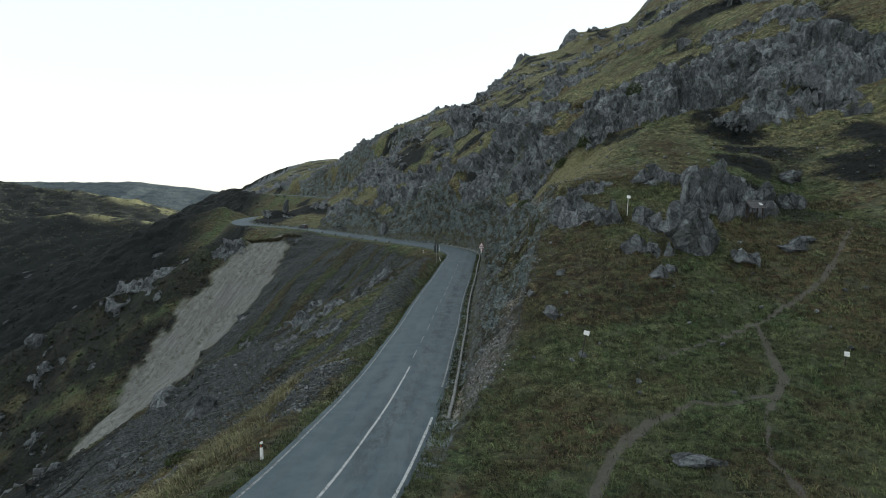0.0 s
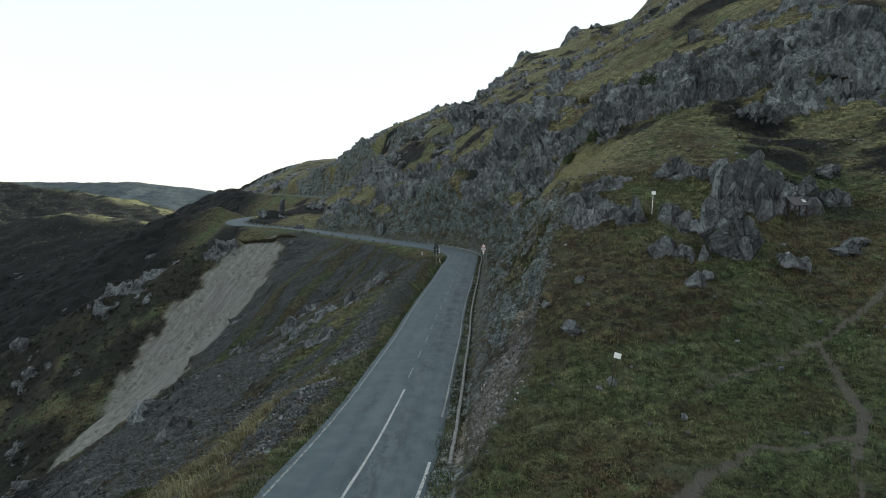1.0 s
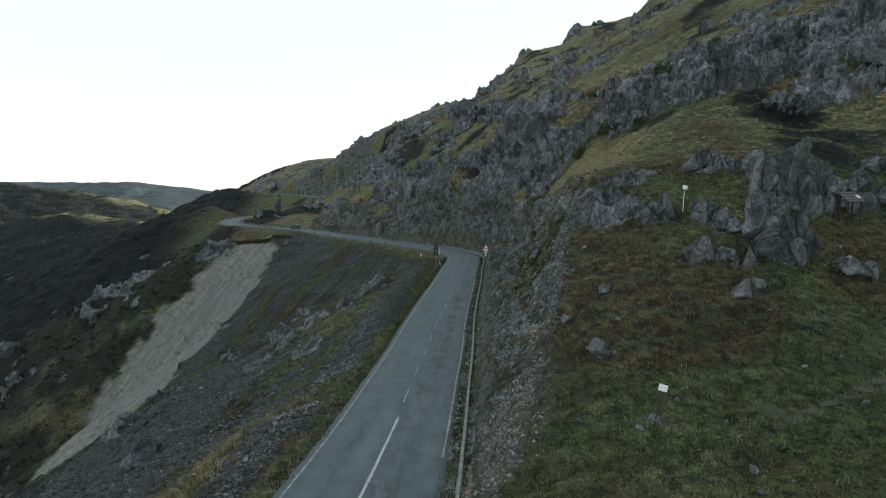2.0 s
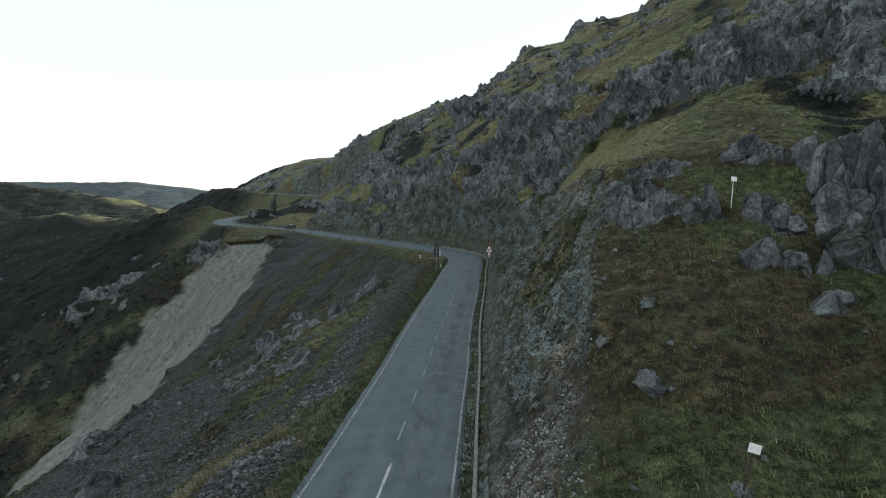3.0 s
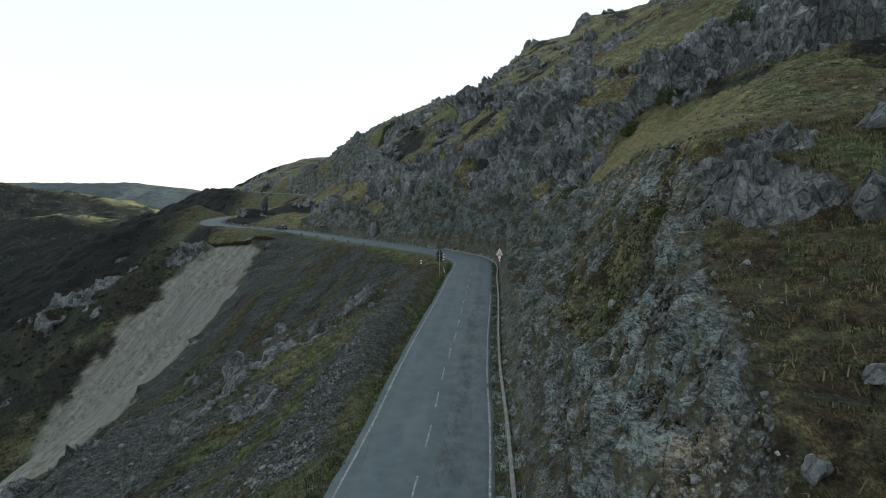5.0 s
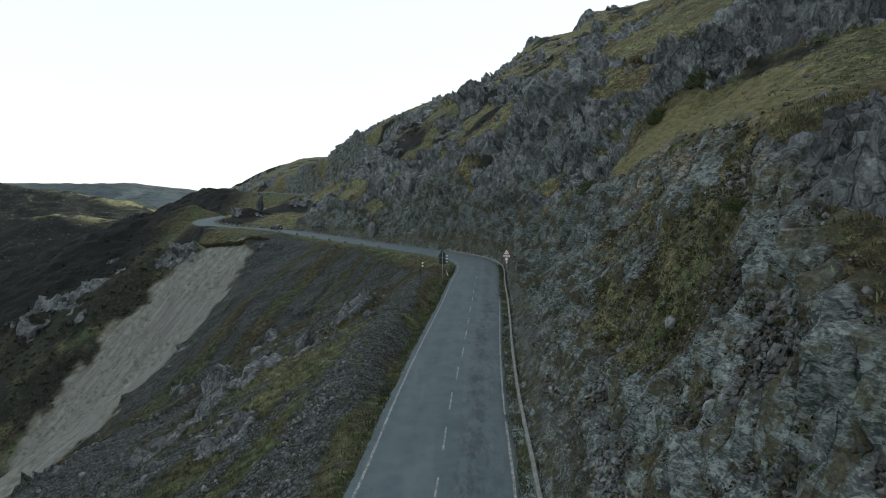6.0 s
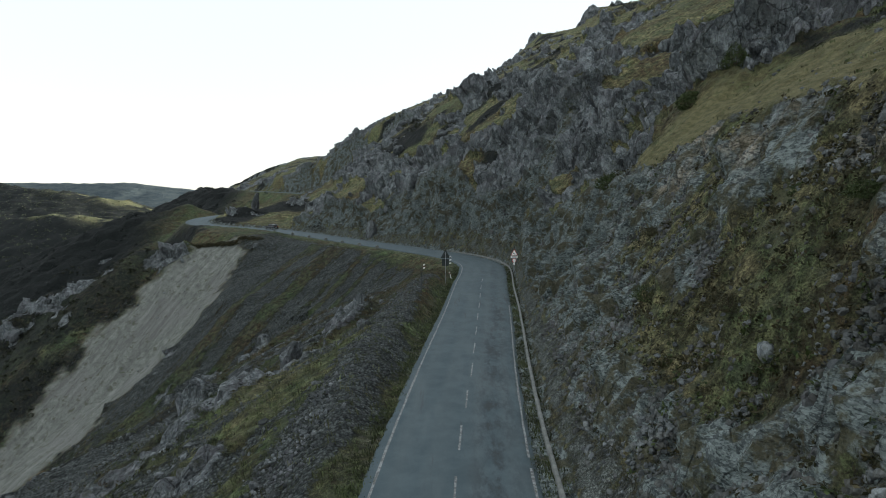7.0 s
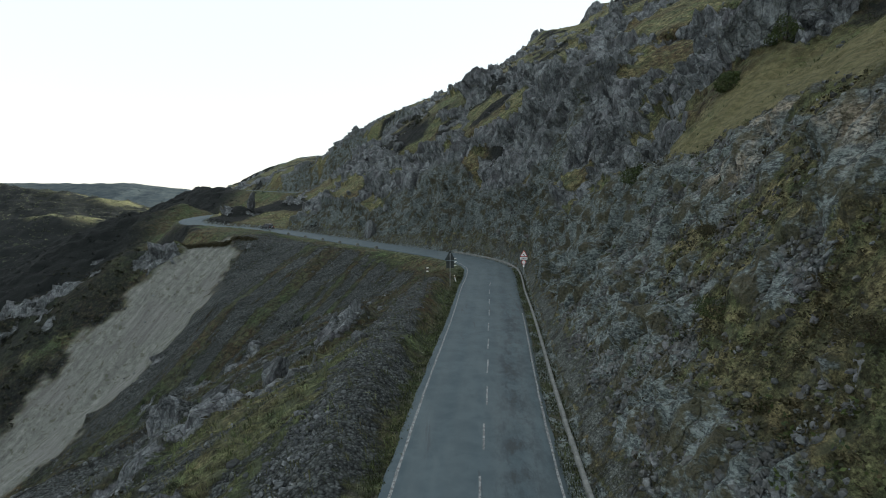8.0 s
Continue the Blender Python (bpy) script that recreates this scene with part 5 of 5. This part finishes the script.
boulder(-67.6, 238.5, 2.4, 2.4, 6.2, 50, "dark upright rock pillar beside the far road", 15, 3, 0.2)
boulder(-131, 176, 5, 4, 6, 51, "pale rounded crag on the lower spur", 10, 4)
boulder(-26, 58, 3.4, 2.6, 2.0, 52, "dark rock on the lower slope", 30, 6)


# ---- broken rock, rubble: many small angular pieces in one mesh ----
def shapes(count, sub, seed):
    out = []
    for k in range(count):
        bm = stone_shape(seed + k, sub, 9, 0.05)
        bm.verts.ensure_lookup_table()
        v = np.array([p.co[:] for p in bm.verts])
        t = np.array([[q.index for q in f.verts] for f in bm.faces])
        bm.free()
        out.append((v, t))
    return out


def scatter(name, kinds, x, y, size, squash, rng, material, label, category, lift=0.0, tall=1.0):
    """Joins copies of the given shapes, each turned and sized by chance, at the ground's height."""
    z = lookup(POS[:, 2], x, y)
    pick = rng.integers(0, len(kinds), len(x))
    vs, ts, start = [], [], 0
    for k, (v, t) in enumerate(kinds):
        idx = np.nonzero(pick == k)[0]
        if not len(idx):
            continue
        n = len(idx)
        a, b = rng.uniform(0, 2 * math.pi, n), rng.normal(0, 0.35, n)
        sc = size[idx][:, None] * np.stack([rng.uniform(0.7, 1.3, n), rng.uniform(0.7, 1.2, n), squash * tall * rng.uniform(0.7, 1.3, n)], 1)
        p = v[None] * sc[:, None, :]
        cb, sb = np.cos(b)[:, None], np.sin(b)[:, None]
        px, pz = p[..., 0] * cb - p[..., 2] * sb, p[..., 0] * sb + p[..., 2] * cb
        ca, sa = np.cos(a)[:, None], np.sin(a)[:, None]
        qx, qy = px * ca - p[..., 1] * sa, px * sa + p[..., 1] * ca
        w = np.stack([qx + x[idx][:, None], qy + y[idx][:, None], pz + (z[idx] + lift * size[idx])[:, None]], -1)
        vs.append(w.reshape(-1, 3))
        ts.append((t[None] + (start + np.arange(n) * len(v))[:, None, None]).reshape(-1, 3))
        start += n * len(v)
    me = tri_mesh(name, np.vstack(vs), np.vstack(ts))
    me.materials.append(material)
    return tagged(new(name, me), label, category, kind="stuff")


def draw(rng, n, x0, x1, y0, y1, weight):
    """n places in a rectangle, thinned by a weight in 0..1 taken from the ground's covers."""
    x, y = rng.uniform(x0, x1, n), rng.uniform(y0, y1, n)
    keep = rng.uniform(0, 1, n) < lookup(weight, x, y)
    return x[keep], y[keep]


RNG = np.random.default_rng(7)
BLOCKS = shapes(10, 2, 100)
CHIPS = shapes(8, 1, 200)
clear = smooth(1.4, 2.0, DEDGE)

x, y = draw(RNG, 5000, 3, 34, 32, 150, np.clip(ROCK * CUTM, 0, 1) * smooth(1.5, 3.5, DEDGE))
scatter("cutting_rock", BLOCKS, x, y, 0.10 + 0.34 * RNG.random(len(x)) ** 4, 0.9, RNG, RUBBLE, "fractured grey rock blocks in the road cutting", "rock", 0.05)
steep = np.hypot(np.gradient(GZ, XS, axis=1), np.gradient(GZ, YS, axis=0)).ravel()
steep = np.clip(0.30 * np.sqrt(1 + steep * steep), 0, 1)
x, y = draw(RNG, 180000, 4, 22, 33, 92, steep * np.clip(ROCK * CUTM + 0.06 * CUTM, 0, 1) * smooth(1.2, 3.0, DEDGE) * (1 - 0.8 * CAP * (gy < 50)))
scatter("cutting_rubble", CHIPS, x, y, 0.05 + 0.17 * RNG.random(len(x)) ** 3, 0.9, RNG, RUBBLE, "small broken stones lodged in the road cutting", "rock", 0.12)
x, y = draw(RNG, 4200, 8, 130, 55, 190, np.clip(ROCK * (1 - CUTM), 0, 1) * smooth(2, 5, DEDGE) * (OFF > 0))
scatter("crag_rock", BLOCKS, x, y, 0.22 + 0.75 * RNG.random(len(x)) ** 3, 1.0, RNG, STONE, "weathered grey crag blocks on the mountainside", "rock", 0.1, 1.25)
x, y = draw(RNG, 2200, -60, 180, 180, 345, np.clip(ROCK, 0, 1) * smooth(2, 8, DEDGE) * (OFF > 0))
scatter("far_crag", BLOCKS, x, y, 0.5 + 1.6 * RNG.random(len(x)) ** 3, 1.0, RNG, STONE, "weathered grey crags along the mountain ridge", "rock", 0.15, 1.3)
x, y = draw(RNG, 26000, -30, 12, 28, 130, np.clip(SCREE * (1 - ROCK), 0, 1) * clear)
scatter("scree", CHIPS, x, y, 0.04 + 0.14 * RNG.random(len(x)) ** 3, 0.7, RNG, SCREE_STONE, "loose grey broken stones on the slopes beside the road", "scree", 0.2)
x, y = draw(RNG, 14000, -70, -8, 50, 185, np.clip(SCREE + 0.08 * SLIDEM, 0, 1) * clear * (OFF < 0))
scatter("slope_rubble", CHIPS, x, y, 0.08 + 0.3 * RNG.random(len(x)) ** 5, 0.7, RNG, SCREE_STONE, "loose stones on the long slope below the road", "scree", 0.2)
x, y = draw(RNG, 900, 4, 50, 30, 90, (1 - ROCK) * clear * (OFF > 0) * (1 - CUTM) * 0.8)
scatter("field_stone", CHIPS, x, y, 0.05 + 0.25 * RNG.random(len(x)) ** 4, 0.7, RNG, STONE, "small pale stones scattered in the grass", "stones", 0.25)
x, y = draw(RNG, 260, -125, -62, 165, 186, np.clip(ROCK, 0, 1) * (OFF < 0))
scatter("spur_rock", BLOCKS, x, y, 0.2 + 0.5 * RNG.random(len(x)) ** 2, 1.0, RNG, SCREE_STONE, "pale grey crags along the spur", "rock", 0.2, 1.3)


k = Nodes("pale_rubble")
rc, rh = rock_look(k, 0.6, 0.8)
rc = k.mix(0.6, rc, (0.29, 0.28, 0.26))
k.bump(rh, 0.06, 1.0)
PALE = k.done(k.scale_color(rc, k.ramp(k.island(), 0.0, 1.0, 0.5, 1.2)), 0.92, spec=0.2)
x, y = draw(RNG, 9000, 0, 8, 31, 48, np.clip(CAP * CUTM, 0, 1) * smooth(1.0, 1.6, DEDGE) * (OFF > 0))
scatter("pale_rubble", CHIPS, x, y, 0.03 + 0.08 * RNG.random(len(x)) ** 3, 0.8, RNG, PALE, "pale loose rubble at the low end of the cutting", "rubble", 0.2)
heap = SCREE * smooth(1.0, 0.4, near_line(gx, gy, [(-9.6, 33, 2.4), (-9.4, 46, 3.0), (-9.4, 64, 2.0), (-8.2, 76, 1.6)]))
x, y = draw(RNG, 9000, -14, -5, 30, 78, np.clip(heap, 0, 1) * clear * (OFF < 0))
scatter("rubble_heap", CHIPS, x, y, 0.05 + 0.13 * RNG.random(len(x)) ** 2, 0.8, RNG, STONE, "pale broken stones heaped beside the road", "rubble", 0.3)


# ---- grass ----
def tufts(name, x, y, height, blades, width, rng, label, lean=0.5, dryness=0.0, fresh=0.0):
    """Tufts of bent, tapering blades."""
    z = lookup(POS[:, 2], x, y)
    dry, brown, shr = lookup(DRY, x, y), lookup(BROWN, x, y), lookup(SHRUB, x, y)
    n = len(x)
    x, y, z = (np.repeat(k, blades) for k in (x, y, z))
    h = np.repeat(height, blades) * rng.uniform(0.5, 1.25, n * blades)
    a = rng.uniform(0, 2 * math.pi, n * blades)
    out = rng.uniform(0.15, 1.0, n * blades) * lean * h
    bx, by = rng.normal(0, 0.14, n * blades), rng.normal(0, 0.14, n * blades)
    wind = -0.45 * h
    dx, dy = np.cos(a), np.sin(a)
    w = width * rng.uniform(0.6, 1.4, n * blades)
    base_l = np.stack([x + bx - dy * w, y + by + dx * w, z - 0.05], 1)
    base_r = np.stack([x + bx + dy * w, y + by - dx * w, z - 0.05], 1)
    mid_l = np.stack([x + bx + dx * out * 0.4 - dy * w * 0.7 + wind * 0.3, y + by + dy * out * 0.4 + dx * w * 0.7, z + h * 0.6], 1)
    mid_r = np.stack([x + bx + dx * out * 0.4 + dy * w * 0.7 + wind * 0.3, y + by + dy * out * 0.4 - dx * w * 0.7, z + h * 0.6], 1)
    tip = np.stack([x + bx + dx * out + wind, y + by + dy * out, z + h * 0.6], 1)
    v = np.stack([base_l, base_r, mid_l, mid_r, tip], 1).reshape(-1, 3)
    i = np.arange(n * blades)[:, None] * 5
    t = np.stack([i + np.array([[0, 1, 3]]), i + np.array([[0, 3, 2]]), i + np.array([[2, 3, 4]])], 1).reshape(-1, 3)
    me = tri_mesh(name, v, t)
    d = np.clip(dry * rng.uniform(0.0, 0.95, n), 0, 1) * (rng.random(n) < 0.7)
    d = np.maximum(d, dryness * rng.uniform(0.6, 1.0, n)) * (1 - fresh)
    b = np.clip(brown * rng.uniform(-0.2, 1.2, n), 0, 1) * (1 - dryness)
    tx, ty = x[::blades], y[::blades]
    tone = rng.uniform(0.6, 1.45, n) * (1 - 0.45 * shr) * np.clip(1.0 + 0.55 * fbm(tx / 0.8, ty / 0.8, octaves=2, seed=701) + 0.6 * fbm(tx / 3.5, ty / 3.5, octaves=3, seed=703), 0.55, 1.7) * (1 - 0.35 * fresh)
    b = np.clip(b + (0.35 - 0.35 * dryness) * smooth(0.5, 2.0, lookup(DEDGE, tx, ty)) * smooth(0.05, 0.4, fbm(tx / 5, ty / 5, octaves=3, seed=705)), 0, 1)
    rep = blades * 5
    put_attribute(me, "tint", (np.repeat(tone, rep), np.repeat(d, rep), np.repeat(b, rep)))
    me.materials.append(GRASS)
    return tagged(new(name, me), label, "grass", kind="stuff")


turf = np.clip((1 - 0.8 * SHRUB) * (1 - ROCK * 1.2) * (1 - SCREE * 0.9) * (1 - SLIDEM) * (1 - PATHM * 1.1), 0, 1) * smooth(0.15, 0.6, DEDGE)
x, y = draw(RNG, 25000, 1, 40, 17, 62, turf * (OFF > 0) * (1 - 0.6 * CUTM))
tufts("grass", x, y, RNG.uniform(0.12, 0.32, len(x)), 5, 0.019, RNG, "rough green and straw-coloured autumn grass on the slope", 1.6)
x, y = draw(RNG, 12500, 5, 75, 55, 130, turf * (OFF > 0) * (1 - CUTM) * (1 - 0.85 * LIP))
tufts("hill_grass", x, y, RNG.uniform(0.07, 0.17, len(x)), 6, 0.03, RNG, "rough autumn grass between the crags", 1.5)
x, y = draw(RNG, 15000, -40, -2, 15, 125, turf * (OFF < 0))
tufts("verge_grass", x, y, RNG.uniform(0.2, 0.5, len(x)), 6, 0.018, RNG, "dry autumn grass on the slope below the road", 0.8)
x, y = draw(RNG, 46000, -10, 9, 20, 130, smooth(-0.35, -0.1, DEDGE - 0.1 * (OFF < 0)) * smooth(1.1, 0.5, DEDGE))
tufts("roadside_grass", x, y, RNG.uniform(0.12, 0.28, len(x)), 5, 0.02, RNG, "short green grass along the road edge", 0.7, fresh=0.85)
x, y = draw(RNG, 4600, -30, -8.5, 18, 52, smooth(3.0, 5, DEDGE) * smooth(11, 6, DEDGE) * (OFF < 0) * (1 - 0.7 * SCREE))
tufts("tall_dry_grass", x, y, RNG.uniform(0.4, 0.8, len(x)), 8, 0.016, RNG, "tall straw-coloured dry grass at the edge of the drop", 0.9, 0.9)


# ---- bushes and heath ----
def leaf_cloud(rng, n, rx, ry, rz, leaf):
    """Leaves as small bent quads through a lumpy crown."""
    lumps = rng.normal(0, 1, (9, 3))
    lumps /= np.linalg.norm(lumps, axis=1)[:, None]
    d = rng.normal(0, 1, (n, 3))
    d /= np.linalg.norm(d, axis=1)[:, None]
    d[:, 2] = np.abs(d[:, 2]) * rng.choice([1, 1, 1, -0.3], n)
    r = 0.72 + 0.38 * np.max(np.clip(d @ lumps.T, 0, 1) ** 6, axis=1)
    r = r * rng.uniform(0.55, 1.05, n) ** 0.6
    c = d * r[:, None] * np.array([rx, ry, rz])
    a = rng.normal(0, 1, (n, 3))
    a /= np.linalg.norm(a, axis=1)[:, None]
    b = np.cross(a, rng.normal(0, 1, (n, 3)))
    b /= np.linalg.norm(b, axis=1)[:, None] + 1e-9
    s = leaf * rng.uniform(0.6, 1.4, n)[:, None]
    v = np.stack([c - a * s, c + b * s * 0.5, c + a * s, c - b * s * 0.5], 1)
    i = np.arange(n)[:, None] * 4
    t = np.stack([i + np.array([[0, 1, 2]]), i + np.array([[0, 2, 3]])], 1).reshape(-1, 3)
    return v.reshape(-1, 3), t


def bush(x, y, rx, ry, rz, seed, material, label, n=900, leaf=0.06):
    z = at_ground(x, y)
    rng = np.random.default_rng(seed)
    s = base("bush", pose(x, y, z, 0, 0, seed * 37 % 360), label, "bush", "bushes on the slope")
    bm = bmesh.new()
    for k in range(5):
        a = 2 * math.pi * k / 5
        rod(bm, 0.03, 0.012, rz * 0.9, pose(0.05 * math.cos(a), 0.05 * math.sin(a), -0.1, 22 * math.sin(a), 22 * math.cos(a), 0), 6)
    part("stems", bm, BARK, s)
    v, t = leaf_cloud(rng, n, rx, ry, rz, leaf)
    v[:, 2] += rz * 0.12
    me = tri_mesh("crown", v, t)
    me.materials.append(material)
    c = new("crown", me)
    c.parent = s
    return s


bush(14.4, 97.6, 1.5, 1.2, 1.4, 1, LEAF, "round dark green bush at the edge of the cutting", 1500, 0.09)
bush(19.6, 93.3, 1.1, 1.0, 1.2, 2, LEAF, "dark green bush on the grassy shoulder", 1200, 0.09)
bush(23.0, 92.0, 1.5, 1.2, 1.6, 3, LEAF, "dark green bush on the grassy shoulder", 1500, 0.09)
bush(31.5, 93.5, 1.8, 1.6, 1.8, 4, LEAF, "dark green bush below the crags", 1500, 0.1)
bush(20.5, 94.5, 1.3, 1.0, 0.7, 5, LEAF, "low green bush on the grassy shoulder", 900, 0.09)
bush(-19.6, 39.6, 1.5, 1.0, 0.9, 6, LEAF, "bright green bush at the edge of the drop", 1300, 0.07)
bush(-11.5, 193.5 - 8, 1.6, 1.4, 1.6, 7, LEAF, "dark green bush above the far road", 900, 0.14)
for k, (bx, by) in enumerate(((10.4, 59.5), (8.7, 63.5), (8.6, 71.5), (10.8, 76.5))):
    bush(bx, by, 0.7 + 0.2 * (k % 3), 0.7 + 0.2 * (k % 2), 0.5 + 0.1 * (k % 3), 20 + k, LEAF_RUST if k % 2 else LEAF, "low rust-brown scrub on the rock cutting" if k % 2 else "low green scrub on the rock cutting", 2400, 0.032)


def heath(name, x, y, size, per, leaf, rng, material, label):
    """Low scrub: many small crowns in one mesh."""
    z = lookup(POS[:, 2], x, y)
    kinds = [leaf_cloud(np.random.default_rng(500 + k), per, 1.0, 1.0, 0.8, leaf) for k in range(6)]
    vs, ts, start = [], [], 0
    pick = rng.integers(0, 6, len(x))
    for k, (v, t) in enumerate(kinds):
        idx = np.nonzero(pick == k)[0]
        a = rng.uniform(0, 2 * math.pi, len(idx))
        c, s = np.cos(a)[:, None], np.sin(a)[:, None]
        sc = size[idx][:, None]
        w = np.stack([(v[None, :, 0] * c - v[None, :, 1] * s) * sc + x[idx][:, None], (v[None, :, 0] * s + v[None, :, 1] * c) * sc + y[idx][:, None], v[None, :, 2] * sc * rng.uniform(0.6, 1.1, (len(idx), 1)) + z[idx][:, None]], -1)
        vs.append(w.reshape(-1, 3))
        ts.append((t[None] + (start + np.arange(len(idx)) * len(v))[:, None, None]).reshape(-1, 3))
        start += len(idx) * len(v)
    me = tri_mesh(name, np.vstack(vs), np.vstack(ts))
    me.materials.append(material)
    return tagged(new(name, me), label, "scrub", kind="stuff")


x, y = draw(RNG, 5200, 20, 110, 50, 160, np.clip(SHRUB * (1 - ROCK), 0, 1) * (OFF > 0))
heath("heather", x, y, RNG.uniform(0.3, 0.8, len(x)), 40, 0.17, RNG, LEAF_DARK, "dark heather scrub on the mountainside")
x, y = draw(RNG, 1500, -40, 140, 160, 400, np.clip(SHRUB * (1 - ROCK), 0, 1) * (OFF > 0))
heath("far_heather", x, y, RNG.uniform(0.6, 1.6, len(x)), 40, 0.2, RNG, LEAF_DARK, "dark scrub high on the mountain")
x, y = draw(RNG, 6500, -60, -7, 25, 170, np.clip(BROWN * 0.5 + SHRUB, 0, 1) * (1 - SCREE) * (1 - SLIDEM) * (OFF < 0) * smooth(4, 9, DEDGE))
heath("slope_scrub", x, y, RNG.uniform(0.1, 0.36, len(x)), 16, 0.32, RNG, LEAF_RUST, "low brown scrub on the slope below the road")
x, y = draw(RNG, 3600, -150, -70, 110, 260, np.clip(0.25 + SHRUB, 0, 1) * (1 - SLIDEM) * (1 - ROCK) * (OFF < 0) * smooth(10, 20, DEDGE))
heath("valley_scrub", x, y, RNG.uniform(0.3, 0.9, len(x)), 16, 0.4, RNG, LEAF_DARK, "dark scrub on the spur and its gully")
x, y = draw(RNG, 5000, -420, -100, 186, 420, np.clip(0.3 + SHRUB, 0, 1) * (OFF < 0))
heath("wood", x, y, RNG.uniform(0.5, 1.3, len(x)), 9, 0.42, RNG, LEAF_WOOD, "dark deciduous wood on the far valley side")
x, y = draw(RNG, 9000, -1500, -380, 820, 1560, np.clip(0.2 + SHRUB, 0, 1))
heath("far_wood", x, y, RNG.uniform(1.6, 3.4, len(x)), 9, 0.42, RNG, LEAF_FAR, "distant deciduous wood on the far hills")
x, y = draw(RNG, 20000, 4, 22, 33, 105, np.clip((1 - ROCK) * CUTM * 0.7 + (0.2 + 0.35 * smooth(62, 50, gy)) * CUTM, 0, 1) * smooth(2.0, 4.0, DEDGE) * smooth(43, 49, gy))
heath("cutting_scrub", x, y, RNG.uniform(0.10, 0.32, len(x)), 16, 0.3, RNG, LEAF_RUST, "low brown and green scrub growing on the rock cutting")

x, y = draw(RNG, 12000, 4, 22, 36, 100, np.clip(0.3 * CUTM * smooth(0.0, 0.3, fbm(gx / 2.5, gy / 2.5, octaves=3, seed=801)), 0, 1) * smooth(2.0, 4.0, DEDGE) * smooth(43, 49, gy))
heath("cutting_green", x, y, RNG.uniform(0.12, 0.34, len(x)), 16, 0.3, RNG, LEAF, "low green scrub growing on the rock cutting")

# turf hanging over the top of the landslip
x = RNG.uniform(0, 1, 420)
x, y = -47 - 21 * x + RNG.normal(0, 0.5, 420), 180.0 + 2.5 * x + RNG.normal(0, 0.5, 420)
heath("lip_scrub", x, y, RNG.uniform(0.3, 0.8, 420), 30, 0.25, RNG, LEAF_RUST, "dark brown turf hanging over the top of the landslip")


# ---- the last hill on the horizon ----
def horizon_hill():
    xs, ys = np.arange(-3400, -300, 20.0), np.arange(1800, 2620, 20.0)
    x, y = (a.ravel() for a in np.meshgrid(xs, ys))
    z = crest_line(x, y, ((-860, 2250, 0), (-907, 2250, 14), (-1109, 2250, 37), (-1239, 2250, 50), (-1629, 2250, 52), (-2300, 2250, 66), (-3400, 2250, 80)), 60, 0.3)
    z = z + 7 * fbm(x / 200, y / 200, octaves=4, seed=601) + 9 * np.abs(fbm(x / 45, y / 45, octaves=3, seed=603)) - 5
    k = Nodes("haze_tinted_hill")
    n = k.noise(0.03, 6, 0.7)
    # distance haze is put into the base colour: paler and bluer than the nearer hills
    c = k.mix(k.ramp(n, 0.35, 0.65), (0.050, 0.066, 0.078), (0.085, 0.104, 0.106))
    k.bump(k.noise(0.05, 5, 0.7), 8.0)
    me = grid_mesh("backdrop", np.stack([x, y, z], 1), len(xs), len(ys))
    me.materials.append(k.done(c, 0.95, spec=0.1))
    tagged(new("backdrop", me), "distant wooded hill on the horizon, tinted blue-grey for haze", "hill", kind="structure")


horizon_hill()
